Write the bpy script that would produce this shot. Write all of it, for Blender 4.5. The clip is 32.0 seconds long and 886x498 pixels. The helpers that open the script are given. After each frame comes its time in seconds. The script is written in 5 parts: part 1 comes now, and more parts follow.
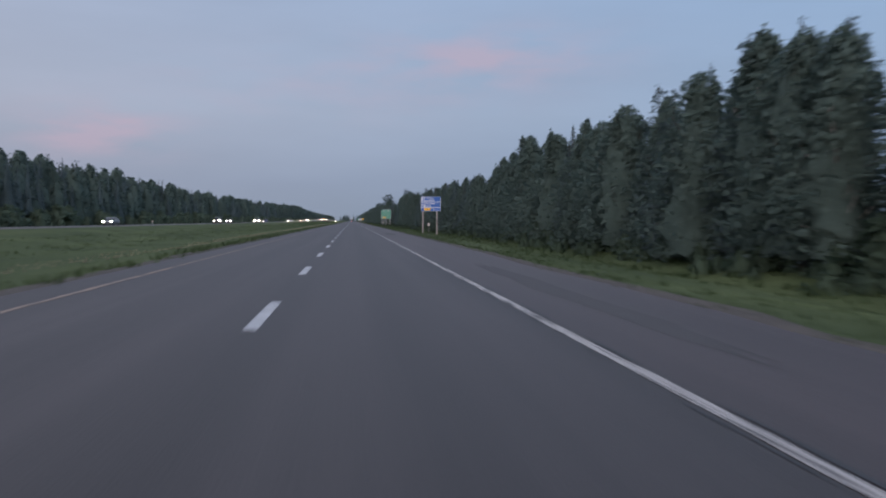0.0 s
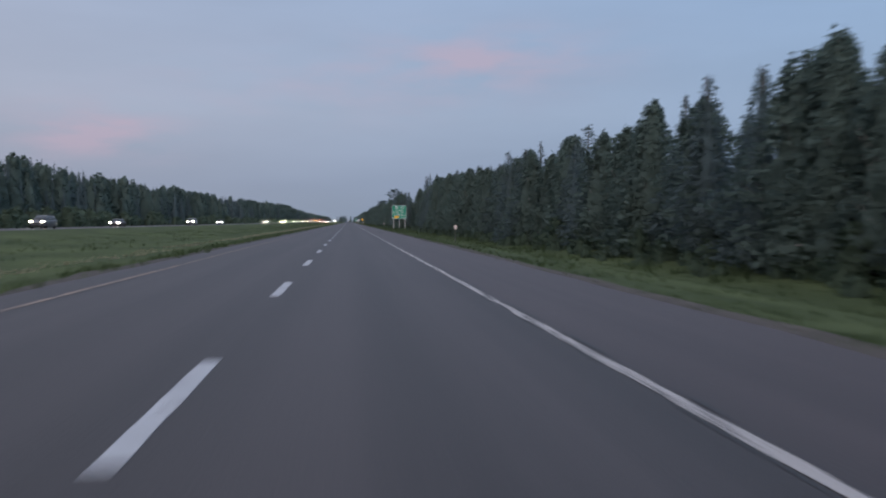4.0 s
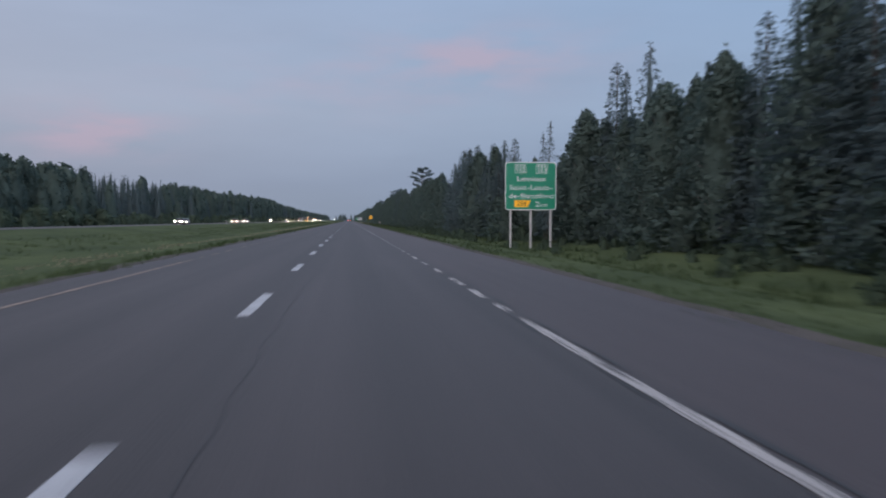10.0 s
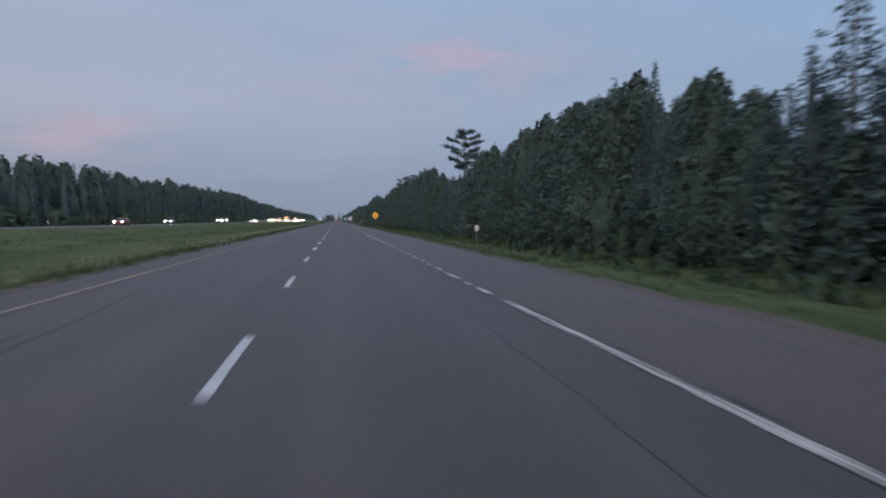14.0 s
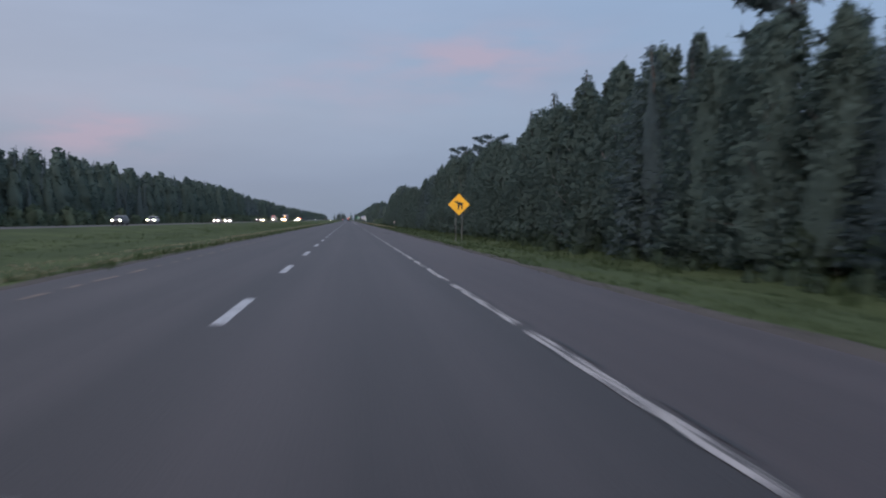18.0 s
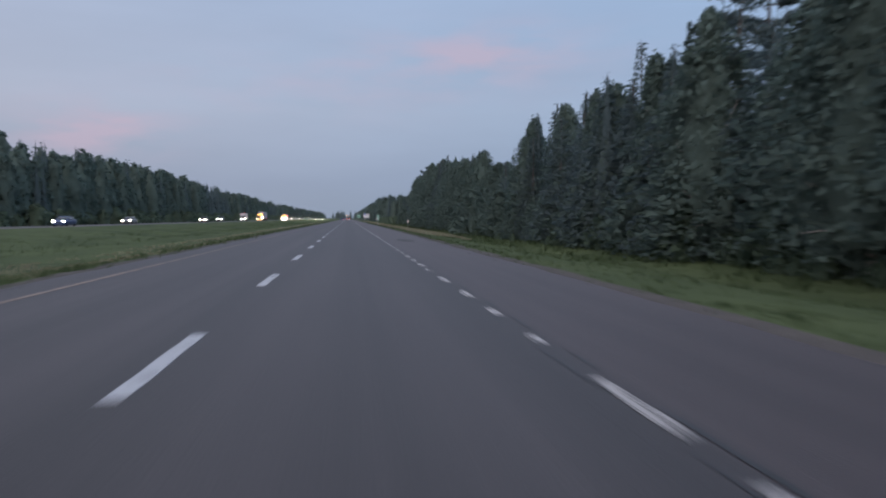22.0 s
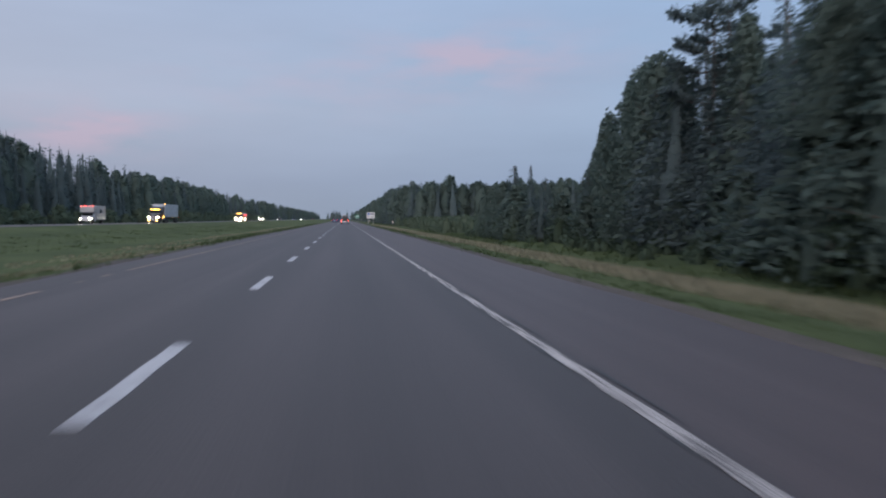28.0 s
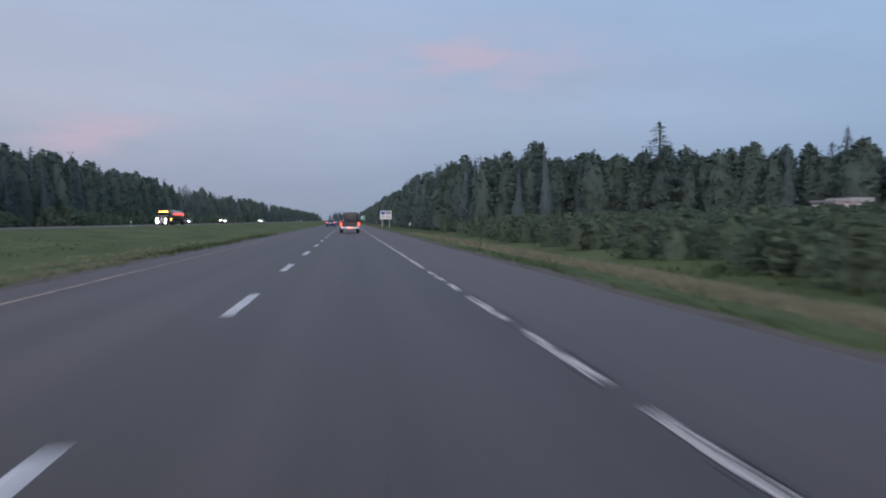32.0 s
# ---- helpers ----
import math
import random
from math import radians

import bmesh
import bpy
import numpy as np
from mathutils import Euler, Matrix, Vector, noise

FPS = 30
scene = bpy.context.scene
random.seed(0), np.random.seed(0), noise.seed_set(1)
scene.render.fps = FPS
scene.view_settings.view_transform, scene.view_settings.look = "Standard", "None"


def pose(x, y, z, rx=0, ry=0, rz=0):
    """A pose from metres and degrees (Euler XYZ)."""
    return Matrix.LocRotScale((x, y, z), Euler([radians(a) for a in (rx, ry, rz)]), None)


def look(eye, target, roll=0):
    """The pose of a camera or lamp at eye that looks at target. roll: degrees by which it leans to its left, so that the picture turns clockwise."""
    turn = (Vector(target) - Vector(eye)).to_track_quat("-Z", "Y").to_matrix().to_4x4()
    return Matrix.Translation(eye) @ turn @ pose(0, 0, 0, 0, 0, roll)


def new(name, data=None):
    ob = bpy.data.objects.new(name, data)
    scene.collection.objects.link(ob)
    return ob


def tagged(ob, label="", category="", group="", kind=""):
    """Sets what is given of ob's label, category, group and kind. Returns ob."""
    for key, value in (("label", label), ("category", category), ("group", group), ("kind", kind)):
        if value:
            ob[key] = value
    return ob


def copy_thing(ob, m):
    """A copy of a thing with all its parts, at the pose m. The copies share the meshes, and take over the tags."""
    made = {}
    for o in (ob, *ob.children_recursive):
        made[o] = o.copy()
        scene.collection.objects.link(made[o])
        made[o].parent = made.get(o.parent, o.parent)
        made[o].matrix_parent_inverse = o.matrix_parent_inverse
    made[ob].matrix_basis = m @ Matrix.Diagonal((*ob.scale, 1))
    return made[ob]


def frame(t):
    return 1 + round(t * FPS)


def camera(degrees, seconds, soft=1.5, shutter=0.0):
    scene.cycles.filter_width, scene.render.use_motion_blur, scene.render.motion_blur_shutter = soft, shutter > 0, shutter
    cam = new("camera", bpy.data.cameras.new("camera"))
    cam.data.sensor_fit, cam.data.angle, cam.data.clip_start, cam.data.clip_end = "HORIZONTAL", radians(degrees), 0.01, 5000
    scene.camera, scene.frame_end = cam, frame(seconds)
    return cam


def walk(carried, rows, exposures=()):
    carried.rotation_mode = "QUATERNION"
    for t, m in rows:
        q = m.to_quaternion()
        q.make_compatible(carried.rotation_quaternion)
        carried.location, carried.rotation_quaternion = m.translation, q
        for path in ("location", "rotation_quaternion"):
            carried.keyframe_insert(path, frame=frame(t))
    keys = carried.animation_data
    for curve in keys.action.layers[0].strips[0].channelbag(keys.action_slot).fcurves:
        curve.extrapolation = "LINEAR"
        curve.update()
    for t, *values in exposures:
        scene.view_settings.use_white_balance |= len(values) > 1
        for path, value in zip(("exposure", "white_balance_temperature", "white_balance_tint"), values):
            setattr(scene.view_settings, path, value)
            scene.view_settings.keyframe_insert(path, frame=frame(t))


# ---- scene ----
# Dual carriageway through boreal woods at dusk. x right, y ahead, z up; x = 0 is the dashed lane line.
CAM_ROWS = [
    (0.0, 1.20, -0.06, -7.07, -2.21, -0.15), (1.0, 1.18, 30.25, -7.46, -2.06, -0.12), (2.0, 1.26, 60.84, -7.44, -2.24, 0.13),
    (3.0, 1.33, 91.33, -7.28, -2.17, 0.09), (6.0, 1.23, 182.84, -7.51, -2.10, -0.45), (7.0, 1.47, 213.41, -7.09, -2.20, -0.15),
    (8.0, 1.48, 243.90, -7.33, -2.15, 0.10), (9.0, 1.57, 273.88, -7.22, -2.28, 0.31), (10.0, 1.43, 304.59, -7.29, -2.24, -0.03),
    (11.0, 1.33, 335.21, -6.73, -2.16, 0.04), (12.0, 1.02, 365.41, -6.94, -1.94, -0.11), (13.0, 0.92, 395.91, -7.04, -2.19, 0.06),
    (14.0, 0.99, 426.34, -8.22, -2.24, -0.04), (17.0, 1.70, 517.24, -7.49, -2.24, 0.31), (18.0, 1.63, 548.48, -7.31, -2.29, -0.01),
    (19.0, 1.67, 578.70, -7.44, -2.51, 0.17), (20.0, 1.63, 608.83, -7.78, -2.68, -0.01), (21.0, 1.72, 639.45, -7.37, -2.35, 0.10),
    (22.0, 1.71, 669.34, -7.34, -2.43, 0.20), (23.0, 1.67, 699.32, -7.39, -2.26, 0.39), (24.0, 1.57, 729.98, -7.30, -2.36, 0.06),
    (25.0, 1.55, 759.72, -7.33, -2.34, 0.44), (28.0, 1.67, 849.98, -7.64, -2.31, -0.23), (29.0, 1.76, 880.23, -7.41, -2.27, 0.14),
    (30.0, 1.70, 910.40, -7.33, -2.33, 0.16), (31.0, 1.65, 939.94, -7.34, -2.26, -0.27), (32.0, 1.65, 970.54, -7.38, -2.22, -0.05),
]
cam = camera(62.2, 32.0, soft=2.0, shutter=0.5)
walk(cam, [(t, pose(x, y, 1.31, 90 + p, r, w)) for t, x, y, w, p, r in CAM_ROWS], exposures=[(0.0, 0.0), (18.0, -0.04), (21.0, 0.08), (25.0, 0.14), (32.0, 0.13)])

# ---- light: dusk sky, and an added broad fill from behind, a little left ----
world = bpy.data.worlds.new("dusk_sky")
scene.world = world
world.use_nodes = True
wn, wl = world.node_tree.nodes, world.node_tree.links
wn.clear()


def wmath(op, a, b=None, clamp=False):
    n = wn.new("ShaderNodeMath")
    n.operation, n.use_clamp = op, clamp
    for i, v in enumerate((a, b)):
        if v is None:
            continue
        if isinstance(v, (int, float)):
            n.inputs[i].default_value = v
        else:
            wl.new(v, n.inputs[i])
    return n.outputs[0]


def wmix(fac, a, b, blend="MIX"):
    n = wn.new("ShaderNodeMix")
    n.data_type, n.blend_type = "RGBA", blend
    for i, v in ((0, fac), (6, a), (7, b)):
        if isinstance(v, (int, float)):
            n.inputs[i].default_value = v
        elif isinstance(v, tuple):
            n.inputs[i].default_value = (*v, 1)
        else:
            wl.new(v, n.inputs[i])
    return n.outputs[2]


wco = wn.new("ShaderNodeTexCoord")
wsep = wn.new("ShaderNodeSeparateXYZ")
wl.new(wco.outputs["Generated"], wsep.inputs[0])
dx_, dz_ = wsep.outputs[0], wsep.outputs[2]
# height ramp
ramp = wn.new("ShaderNodeValToRGB")
wl.new(dz_, ramp.inputs[0])
SKY_STOPS = [(0.0, (0.29, 0.355, 0.445)), (0.05, (0.315, 0.385, 0.50)), (0.14, (0.395, 0.475, 0.60)),
             (0.30, (0.385, 0.495, 0.665)), (0.42, (0.42, 0.535, 0.71)), (0.8, (0.66, 0.80, 1.02)), (1.0, (0.70, 0.84, 1.06))]
els = ramp.color_ramp.elements
els[0].position, els[0].color = SKY_STOPS[0][0], (*SKY_STOPS[0][1], 1)
els[1].position, els[1].color = SKY_STOPS[-1][0], (*SKY_STOPS[-1][1], 1)
for pos, col in SKY_STOPS[1:-1]:
    e = els.new(pos)
    e.color = (*col, 1)
side = wn.new("ShaderNodeMapRange")
wl.new(dx_, side.inputs[0])
side.inputs[1].default_value, side.inputs[2].default_value = -0.45, 0.7
sky_col = wmix(side.outputs[0], (1.04, 0.95, 0.95), (0.76, 0.88, 1.0))
sky_col = wmix(1.0, ramp.outputs[0], sky_col, "MULTIPLY")
# thin cloud: soft broad noise and a few rosy streaks
wmap = wn.new("ShaderNodeMapping")
wl.new(wco.outputs["Generated"], wmap.inputs[0])
wmap.inputs["Scale"].default_value = (2.2, 2.2, 9.0)
wnoise = wn.new("ShaderNodeTexNoise")
wl.new(wmap.outputs[0], wnoise.inputs["Vector"])
wnoise.inputs["Scale"].default_value, wnoise.inputs["Detail"].default_value = 1.6, 5.0
cloud = wmath("MULTIPLY", wmath("SUBTRACT", wnoise.outputs[0], 0.5), 0.22)
cloud = wmath("ADD", cloud, 1.0)
grey = wn.new("ShaderNodeCombineXYZ")
for i in range(3):
    wl.new(cloud, grey.inputs[i])
sky_col = wmix(1.0, sky_col, grey.outputs[0], "MULTIPLY")


def rosy(az, el, wide, tall):
    """A rosy cloud streak round one direction, broken by noise."""
    d = Vector((math.sin(radians(az)) * math.cos(radians(el)), math.cos(radians(az)) * math.cos(radians(el)), math.sin(radians(el))))
    u = wmath("DIVIDE", wmath("SUBTRACT", dx_, d.x), wide)
    v = wmath("DIVIDE", wmath("SUBTRACT", dz_, d.z), tall)
    q = wmath("ADD", wmath("MULTIPLY", u, u), wmath("MULTIPLY", v, v))
    g = wmath("POWER", 2.718, wmath("MULTIPLY", q, -1.0))
    n = wn.new("ShaderNodeMapRange")
    wl.new(wnoise2.outputs[0], n.inputs[0])
    n.inputs[1].default_value, n.inputs[2].default_value = 0.38, 0.66
    return wmath("MULTIPLY", g, n.outputs[0])


wmap2 = wn.new("ShaderNodeMapping")
wl.new(wco.outputs["Generated"], wmap2.inputs[0])
wmap2.inputs["Scale"].default_value = (7.0, 7.0, 26.0)
wnoise2 = wn.new("ShaderNodeTexNoise")
wl.new(wmap2.outputs[0], wnoise2.inputs["Vector"])
wnoise2.inputs["Scale"].default_value, wnoise2.inputs["Detail"].default_value = 1.3, 4.0
pink = wmath("ADD", rosy(10.0, 12.3, 0.14, 0.035), wmath("MULTIPLY", rosy(-18.0, 6.2, 0.075, 0.03), 1.5), True)
pink = wmath("ADD", pink, wmath("MULTIPLY", rosy(-2.0, 10.0, 0.2, 0.04), 0.35), True)
sky_col = wmix(wmath("MULTIPLY", pink, 0.62), sky_col, (0.54, 0.43, 0.54))
nishita = wn.new("ShaderNodeTexSky")
nishita.sky_type, nishita.sun_disc = "NISHITA", False
nishita.sun_elevation, nishita.sun_rotation = radians(2.0), radians(-163.0)
atmos = wmix(1.0, nishita.outputs[0], (0.05, 0.05, 0.05), "MULTIPLY")
sky_col = wmix(0.05, sky_col, atmos)
bg = wn.new("ShaderNodeBackground")
wl.new(sky_col, bg.inputs[0])
bg.inputs[1].default_value = 1.0
wout = wn.new("ShaderNodeOutputWorld")
wl.new(bg.outputs[0], wout.inputs[0])

# added fill, 90 degrees wide and low behind, to brighten tree faces towards the camera
sun = new("sun", bpy.data.lights.new("sun", "SUN"))
sun.data.energy, sun.data.angle, sun.data.color = 3.6, radians(90), (1.0, 0.90, 0.90)
sun.matrix_world = look((-20, -67, 14), (0, 0, 0))


# ---- materials ----
def material(name, base, rough=0.7, dark=None, scale=6.0, fine=60.0, bump=0.3, metal=0.0, mixfac=0.6, random_by="", stretch=(1, 1, 1), spec=0.5):
    """A surface with broad stains and fine grain; random_by: 'object' or 'island' shifts the brightness piece by piece."""
    m = bpy.data.materials.new(name)
    m.use_nodes = True
    nt = m.node_tree
    n, l = nt.nodes, nt.links
    bsdf = n["Principled BSDF"]
    co = n.new("ShaderNodeTexCoord")
    mp = n.new("ShaderNodeMapping")
    geo = n.new("ShaderNodeNewGeometry")
    l.new(geo.outputs["Position"], mp.inputs[0])
    mp.inputs["Scale"].default_value = stretch
    a, b = n.new("ShaderNodeTexNoise"), n.new("ShaderNodeTexNoise")
    for t, s in ((a, scale), (b, fine)):
        l.new(mp.outputs[0], t.inputs["Vector"])
        t.inputs["Scale"].default_value, t.inputs["Detail"].default_value = s, 4.0
    dark = dark or tuple(c * 0.6 for c in base)
    mx = n.new("ShaderNodeMix")
    mx.data_type = "RGBA"
    mx.inputs[6].default_value, mx.inputs[7].default_value = (*dark, 1), (*base, 1)
    mr = n.new("ShaderNodeMapRange")
    l.new(a.outputs[0], mr.inputs[0])
    mr.inputs[1].default_value, mr.inputs[2].default_value = 0.5 - mixfac * 0.3, 0.5 + mixfac * 0.3
    l.new(mr.outputs[0], mx.inputs[0])
    mul = n.new("ShaderNodeMix")
    mul.data_type, mul.blend_type = "RGBA", "MULTIPLY"
    mul.inputs[0].default_value = 0.5
    l.new(mx.outputs[2], mul.inputs[6])
    l.new(b.outputs[0], mul.inputs[7])
    sc = n.new("ShaderNodeMix")
    sc.data_type, sc.blend_type = "RGBA", "MULTIPLY"
    sc.inputs[0].default_value = 1.0
    l.new(mul.outputs[2], sc.inputs[6])
    sc.inputs[7].default_value = (1.3, 1.3, 1.3, 1)
    out = sc.outputs[2]
    if random_by:
        hs = n.new("ShaderNodeHueSaturation")
        src = n.new("ShaderNodeObjectInfo").outputs["Random"] if random_by == "object" else geo.outputs["Random Per Island"]
        vr = n.new("ShaderNodeMapRange")
        l.new(src, vr.inputs[0])
        vr.inputs[3].default_value, vr.inputs[4].default_value = 0.9, 1.1
        l.new(vr.outputs[0], hs.inputs["Value"])
        l.new(out, hs.inputs["Color"])
        out = hs.outputs[0]
    l.new(out, bsdf.inputs["Base Color"])
    bsdf.inputs["Roughness"].default_value = rough
    bsdf.inputs["Metallic"].default_value = metal
    bsdf.inputs["Specular IOR Level"].default_value = spec
    if bump:
        bp = n.new("ShaderNodeBump")
        bp.inputs["Strength"].default_value, bp.inputs["Distance"].default_value = bump, 0.02
        l.new(b.outputs[0], bp.inputs["Height"])
        l.new(bp.outputs[0], bsdf.inputs["Normal"])
    return m


def foliage(name, base, dark):
    """Leaves or needles: thin, a little of the light comes through."""
    m = material(name, base, 0.85, dark, 0.35, 11.0, 0.5, random_by="island", spec=0.2)
    n, l = m.node_tree.nodes, m.node_tree.links
    bsdf = n["Principled BSDF"]
    src = bsdf.inputs["Base Color"].links[0].from_socket
    tr = n.new("ShaderNodeBsdfTranslucent")
    l.new(src, tr.inputs[0])
    mx = n.new("ShaderNodeMixShader")
    mx.inputs[0].default_value = 0.5
    l.new(bsdf.outputs[0], mx.inputs[1])
    l.new(tr.outputs[0], mx.inputs[2])
    l.new(mx.outputs[0], n["Material Output"].inputs[0])
    return m


def glow(name, col, strength):
    m = bpy.data.materials.new(name)
    m.use_nodes = True
    bsdf = m.node_tree.nodes["Principled BSDF"]
    bsdf.inputs["Base Color"].default_value = (*col, 1)
    bsdf.inputs["Emission Color"].default_value = (*col, 1)
    bsdf.inputs["Emission Strength"].default_value = strength
    bsdf.inputs["Roughness"].default_value = 0.2
    return m


def asphalt_material(name, lane_centres, base=(0.046, 0.0372, 0.0385)):
    """Worn asphalt: grain, long streaks, paler wheel paths, dark patches and joints across."""
    m = material(name, base, 0.6, tuple(c * 0.74 for c in base), 0.35, 38.0, 0.35, mixfac=0.9, stretch=(1.0, 0.22, 1.0), spec=0.45)
    n, l = m.node_tree.nodes, m.node_tree.links
    bsdf = n["Principled BSDF"]
    src = bsdf.inputs["Base Color"].links[0].from_socket
    geo = n.new("ShaderNodeNewGeometry")
    sep = n.new("ShaderNodeSeparateXYZ")
    l.new(geo.outputs["Position"], sep.inputs[0])
    total = None
    for c in lane_centres:
        for s in (-0.85, 0.85):
            d = n.new("ShaderNodeMath")
            d.operation = "SUBTRACT"
            l.new(sep.outputs[0], d.inputs[0])
            d.inputs[1].default_value = c + s
            ab = n.new("ShaderNodeMath")
            ab.operation = "ABSOLUTE"
            l.new(d.outputs[0], ab.inputs[0])
            mr = n.new("ShaderNodeMapRange")
            mr.interpolation_type = "SMOOTHSTEP"
            l.new(ab.outputs[0], mr.inputs[0])
            mr.inputs[1].default_value, mr.inputs[2].default_value = 0.1, 0.75
            mr.inputs[3].default_value, mr.inputs[4].default_value = 0.22, 0.0
            if total is None:
                total = mr.outputs[0]
            else:
                ad = n.new("ShaderNodeMath")
                l.new(total, ad.inputs[0])
                l.new(mr.outputs[0], ad.inputs[1])
                total = ad.outputs[0]
    one = n.new("ShaderNodeMath")
    l.new(total, one.inputs[0])
    one.inputs[1].default_value = 0.88
    # long streaks
    mp = n.new("ShaderNodeMapping")
    l.new(geo.outputs["Position"], mp.inputs[0])
    mp.inputs["Scale"].default_value = (2.6, 0.035, 1.0)
    st = n.new("ShaderNodeTexNoise")
    l.new(mp.outputs[0], st.inputs["Vector"])
    st.inputs["Scale"].default_value, st.inputs["Detail"].default_value = 1.0, 5.0
    sm = n.new("ShaderNodeMapRange")
    l.new(st.outputs[0], sm.inputs[0])
    sm.inputs[1].default_value, sm.inputs[2].default_value, sm.inputs[3].default_value, sm.inputs[4].default_value = 0.3, 0.7, 0.83, 1.12
    both = n.new("ShaderNodeMath")
    both.operation = "MULTIPLY"
    l.new(one.outputs[0], both.inputs[0])
    l.new(sm.outputs[0], both.inputs[1])
    # paler, pinker tone from 1.85 m right of the last lane centre
    sh = n.new("ShaderNodeMapRange")
    l.new(sep.outputs[0], sh.inputs[0])
    sh.inputs[1].default_value, sh.inputs[2].default_value = lane_centres[-1] + 1.85, lane_centres[-1] + 2.1
    pale = n.new("ShaderNodeMix")
    pale.data_type, pale.blend_type = "RGBA", "MULTIPLY"
    l.new(sh.outputs[0], pale.inputs[0])
    l.new(src, pale.inputs[6])
    pale.inputs[7].default_value = (1.42, 1.30, 1.30, 1)
    src = pale.outputs[2]
    mul = n.new("ShaderNodeVectorMath")
    mul.operation = "SCALE"
    l.new(src, mul.inputs[0])
    l.new(both.outputs[0], mul.inputs["Scale"])
    l.new(mul.outputs[0], bsdf.inputs["Base Color"])
    return m


def paint_material(name, base, under, wear, stretch=(1, 1, 1)):
    """Road paint worn through to the asphalt in flakes."""
    m = material(name, base, 0.7, tuple(c * 0.75 for c in base), 1.2, 45.0, 0.3)
    n, l = m.node_tree.nodes, m.node_tree.links
    bsdf = n["Principled BSDF"]
    src = bsdf.inputs["Base Color"].links[0].from_socket
    geo = n.new("ShaderNodeNewGeometry")
    ns = n.new("ShaderNodeTexNoise")
    mp = n.new("ShaderNodeMapping")
    l.new(geo.outputs["Position"], mp.inputs[0])
    mp.inputs["Scale"].default_value = stretch
    l.new(mp.outputs[0], ns.inputs["Vector"])
    ns.inputs["Scale"].default_value, ns.inputs["Detail"].default_value, ns.inputs["Roughness"].default_value = 2.2, 7.0, 0.75
    mr = n.new("ShaderNodeMapRange")
    l.new(ns.outputs[0], mr.inputs[0])
    mr.inputs[1].default_value, mr.inputs[2].default_value = wear - 0.04, wear + 0.04
    mx = n.new("ShaderNodeMix")
    mx.data_type = "RGBA"
    l.new(mr.outputs[0], mx.inputs[0])
    mx.inputs[6].default_value = (*under, 1)
    l.new(src, mx.inputs[7])
    l.new(mx.outputs[2], bsdf.inputs["Base Color"])
    return m


M_ROAD = asphalt_material("worn_asphalt", (-1.85, 1.85))
M_ROAD2 = asphalt_material("far_asphalt", (-38.0, -41.7))
M_PAINT = paint_material("white_road_paint", (0.42, 0.42, 0.44), (0.07, 0.065, 0.068), 0.40)
M_EDGE = paint_material("worn_edge_paint", (0.40, 0.37, 0.36), (0.055, 0.05, 0.052), 0.47, (7.0, 0.35, 1.0))
M_YELLOW = paint_material("yellow_road_paint", (0.25, 0.182, 0.145), (0.07, 0.06, 0.06), 0.46)
M_SEAM = material("tar_seam", (0.028, 0.026, 0.028), 0.6, scale=3, fine=30)
M_GRASS = material("verge_grass", (0.084, 0.103, 0.045), 0.95, (0.040, 0.056, 0.026), 0.20, 9.0, 0.8, mixfac=0.75, stretch=(1, 0.5, 1), spec=0.1)
M_BLADE = foliage("grass_blades", (0.086, 0.112, 0.047), (0.060, 0.082, 0.036))
M_STRAW = foliage("dry_grass", (0.30, 0.26, 0.172), (0.23, 0.205, 0.134))
M_SPRUCE = foliage("spruce_needles", (0.115, 0.152, 0.154), (0.098, 0.130, 0.133))
M_LEAF = foliage("broad_leaves", (0.118, 0.160, 0.139), (0.100, 0.137, 0.119))
M_SHRUB = foliage("shrub_leaves", (0.082, 0.116, 0.078), (0.068, 0.096, 0.066))
M_PALE = foliage("pale_shrub_leaves", (0.135, 0.175, 0.122), (0.112, 0.148, 0.104))
M_BARK = material("dark_bark", (0.11, 0.09, 0.08), 0.95, (0.06, 0.05, 0.045), 3.0, 25.0, 0.8, stretch=(1, 1, 0.2))
M_BIRCH = material("pale_bark", (0.42, 0.39, 0.36), 0.85, (0.22, 0.19, 0.18), 2.0, 14.0, 0.4, stretch=(1, 1, 2.5))
M_STEEL = material("galvanised_steel", (0.50, 0.50, 0.50), 0.5, (0.40, 0.40, 0.41), 2.0, 30.0, 0.1, metal=0.3)
M_WOODPOST = material("grey_timber_post", (0.36, 0.32, 0.31), 0.85, (0.22, 0.18, 0.17), 3.0, 40.0, 0.4, stretch=(1, 1, 0.1))
M_GREEN = material("green_sign_sheet", (0.0, 0.20, 0.115), 0.45, (0.0, 0.17, 0.10), 1.0, 20.0, 0.02, mixfac=0.9)
M_BLUE = material("blue_sign_sheet", (0.02, 0.10, 0.36), 0.45, (0.02, 0.085, 0.31), 1.0, 20.0, 0.02, mixfac=0.9)
M_ORANGE = material("amber_sign_sheet", (0.92, 0.47, 0.01), 0.45, (0.88, 0.43, 0.01), 1.0, 20.0, 0.02, mixfac=0.9)
M_WHITE = material("white_sign_sheet", (0.66, 0.66, 0.67), 0.45, (0.58, 0.58, 0.60), 1.0, 20.0, 0.02, mixfac=0.9)
M_BLACK = material("black_sign_ink", (0.012, 0.012, 0.012), 0.5, None, 1.0, 20.0, 0.02)
M_GLASS = material("tinted_glass", (0.015, 0.018, 0.022), 0.05, None, 2.0, 20.0, 0.0, spec=0.8)
M_RUBBER = material("tyre_rubber", (0.02, 0.02, 0.02), 0.85, None, 8.0, 40.0, 0.2)
M_CHROME = material("bright_metal", (0.55, 0.55, 0.57), 0.25, None, 4.0, 30.0, 0.02, metal=1.0)
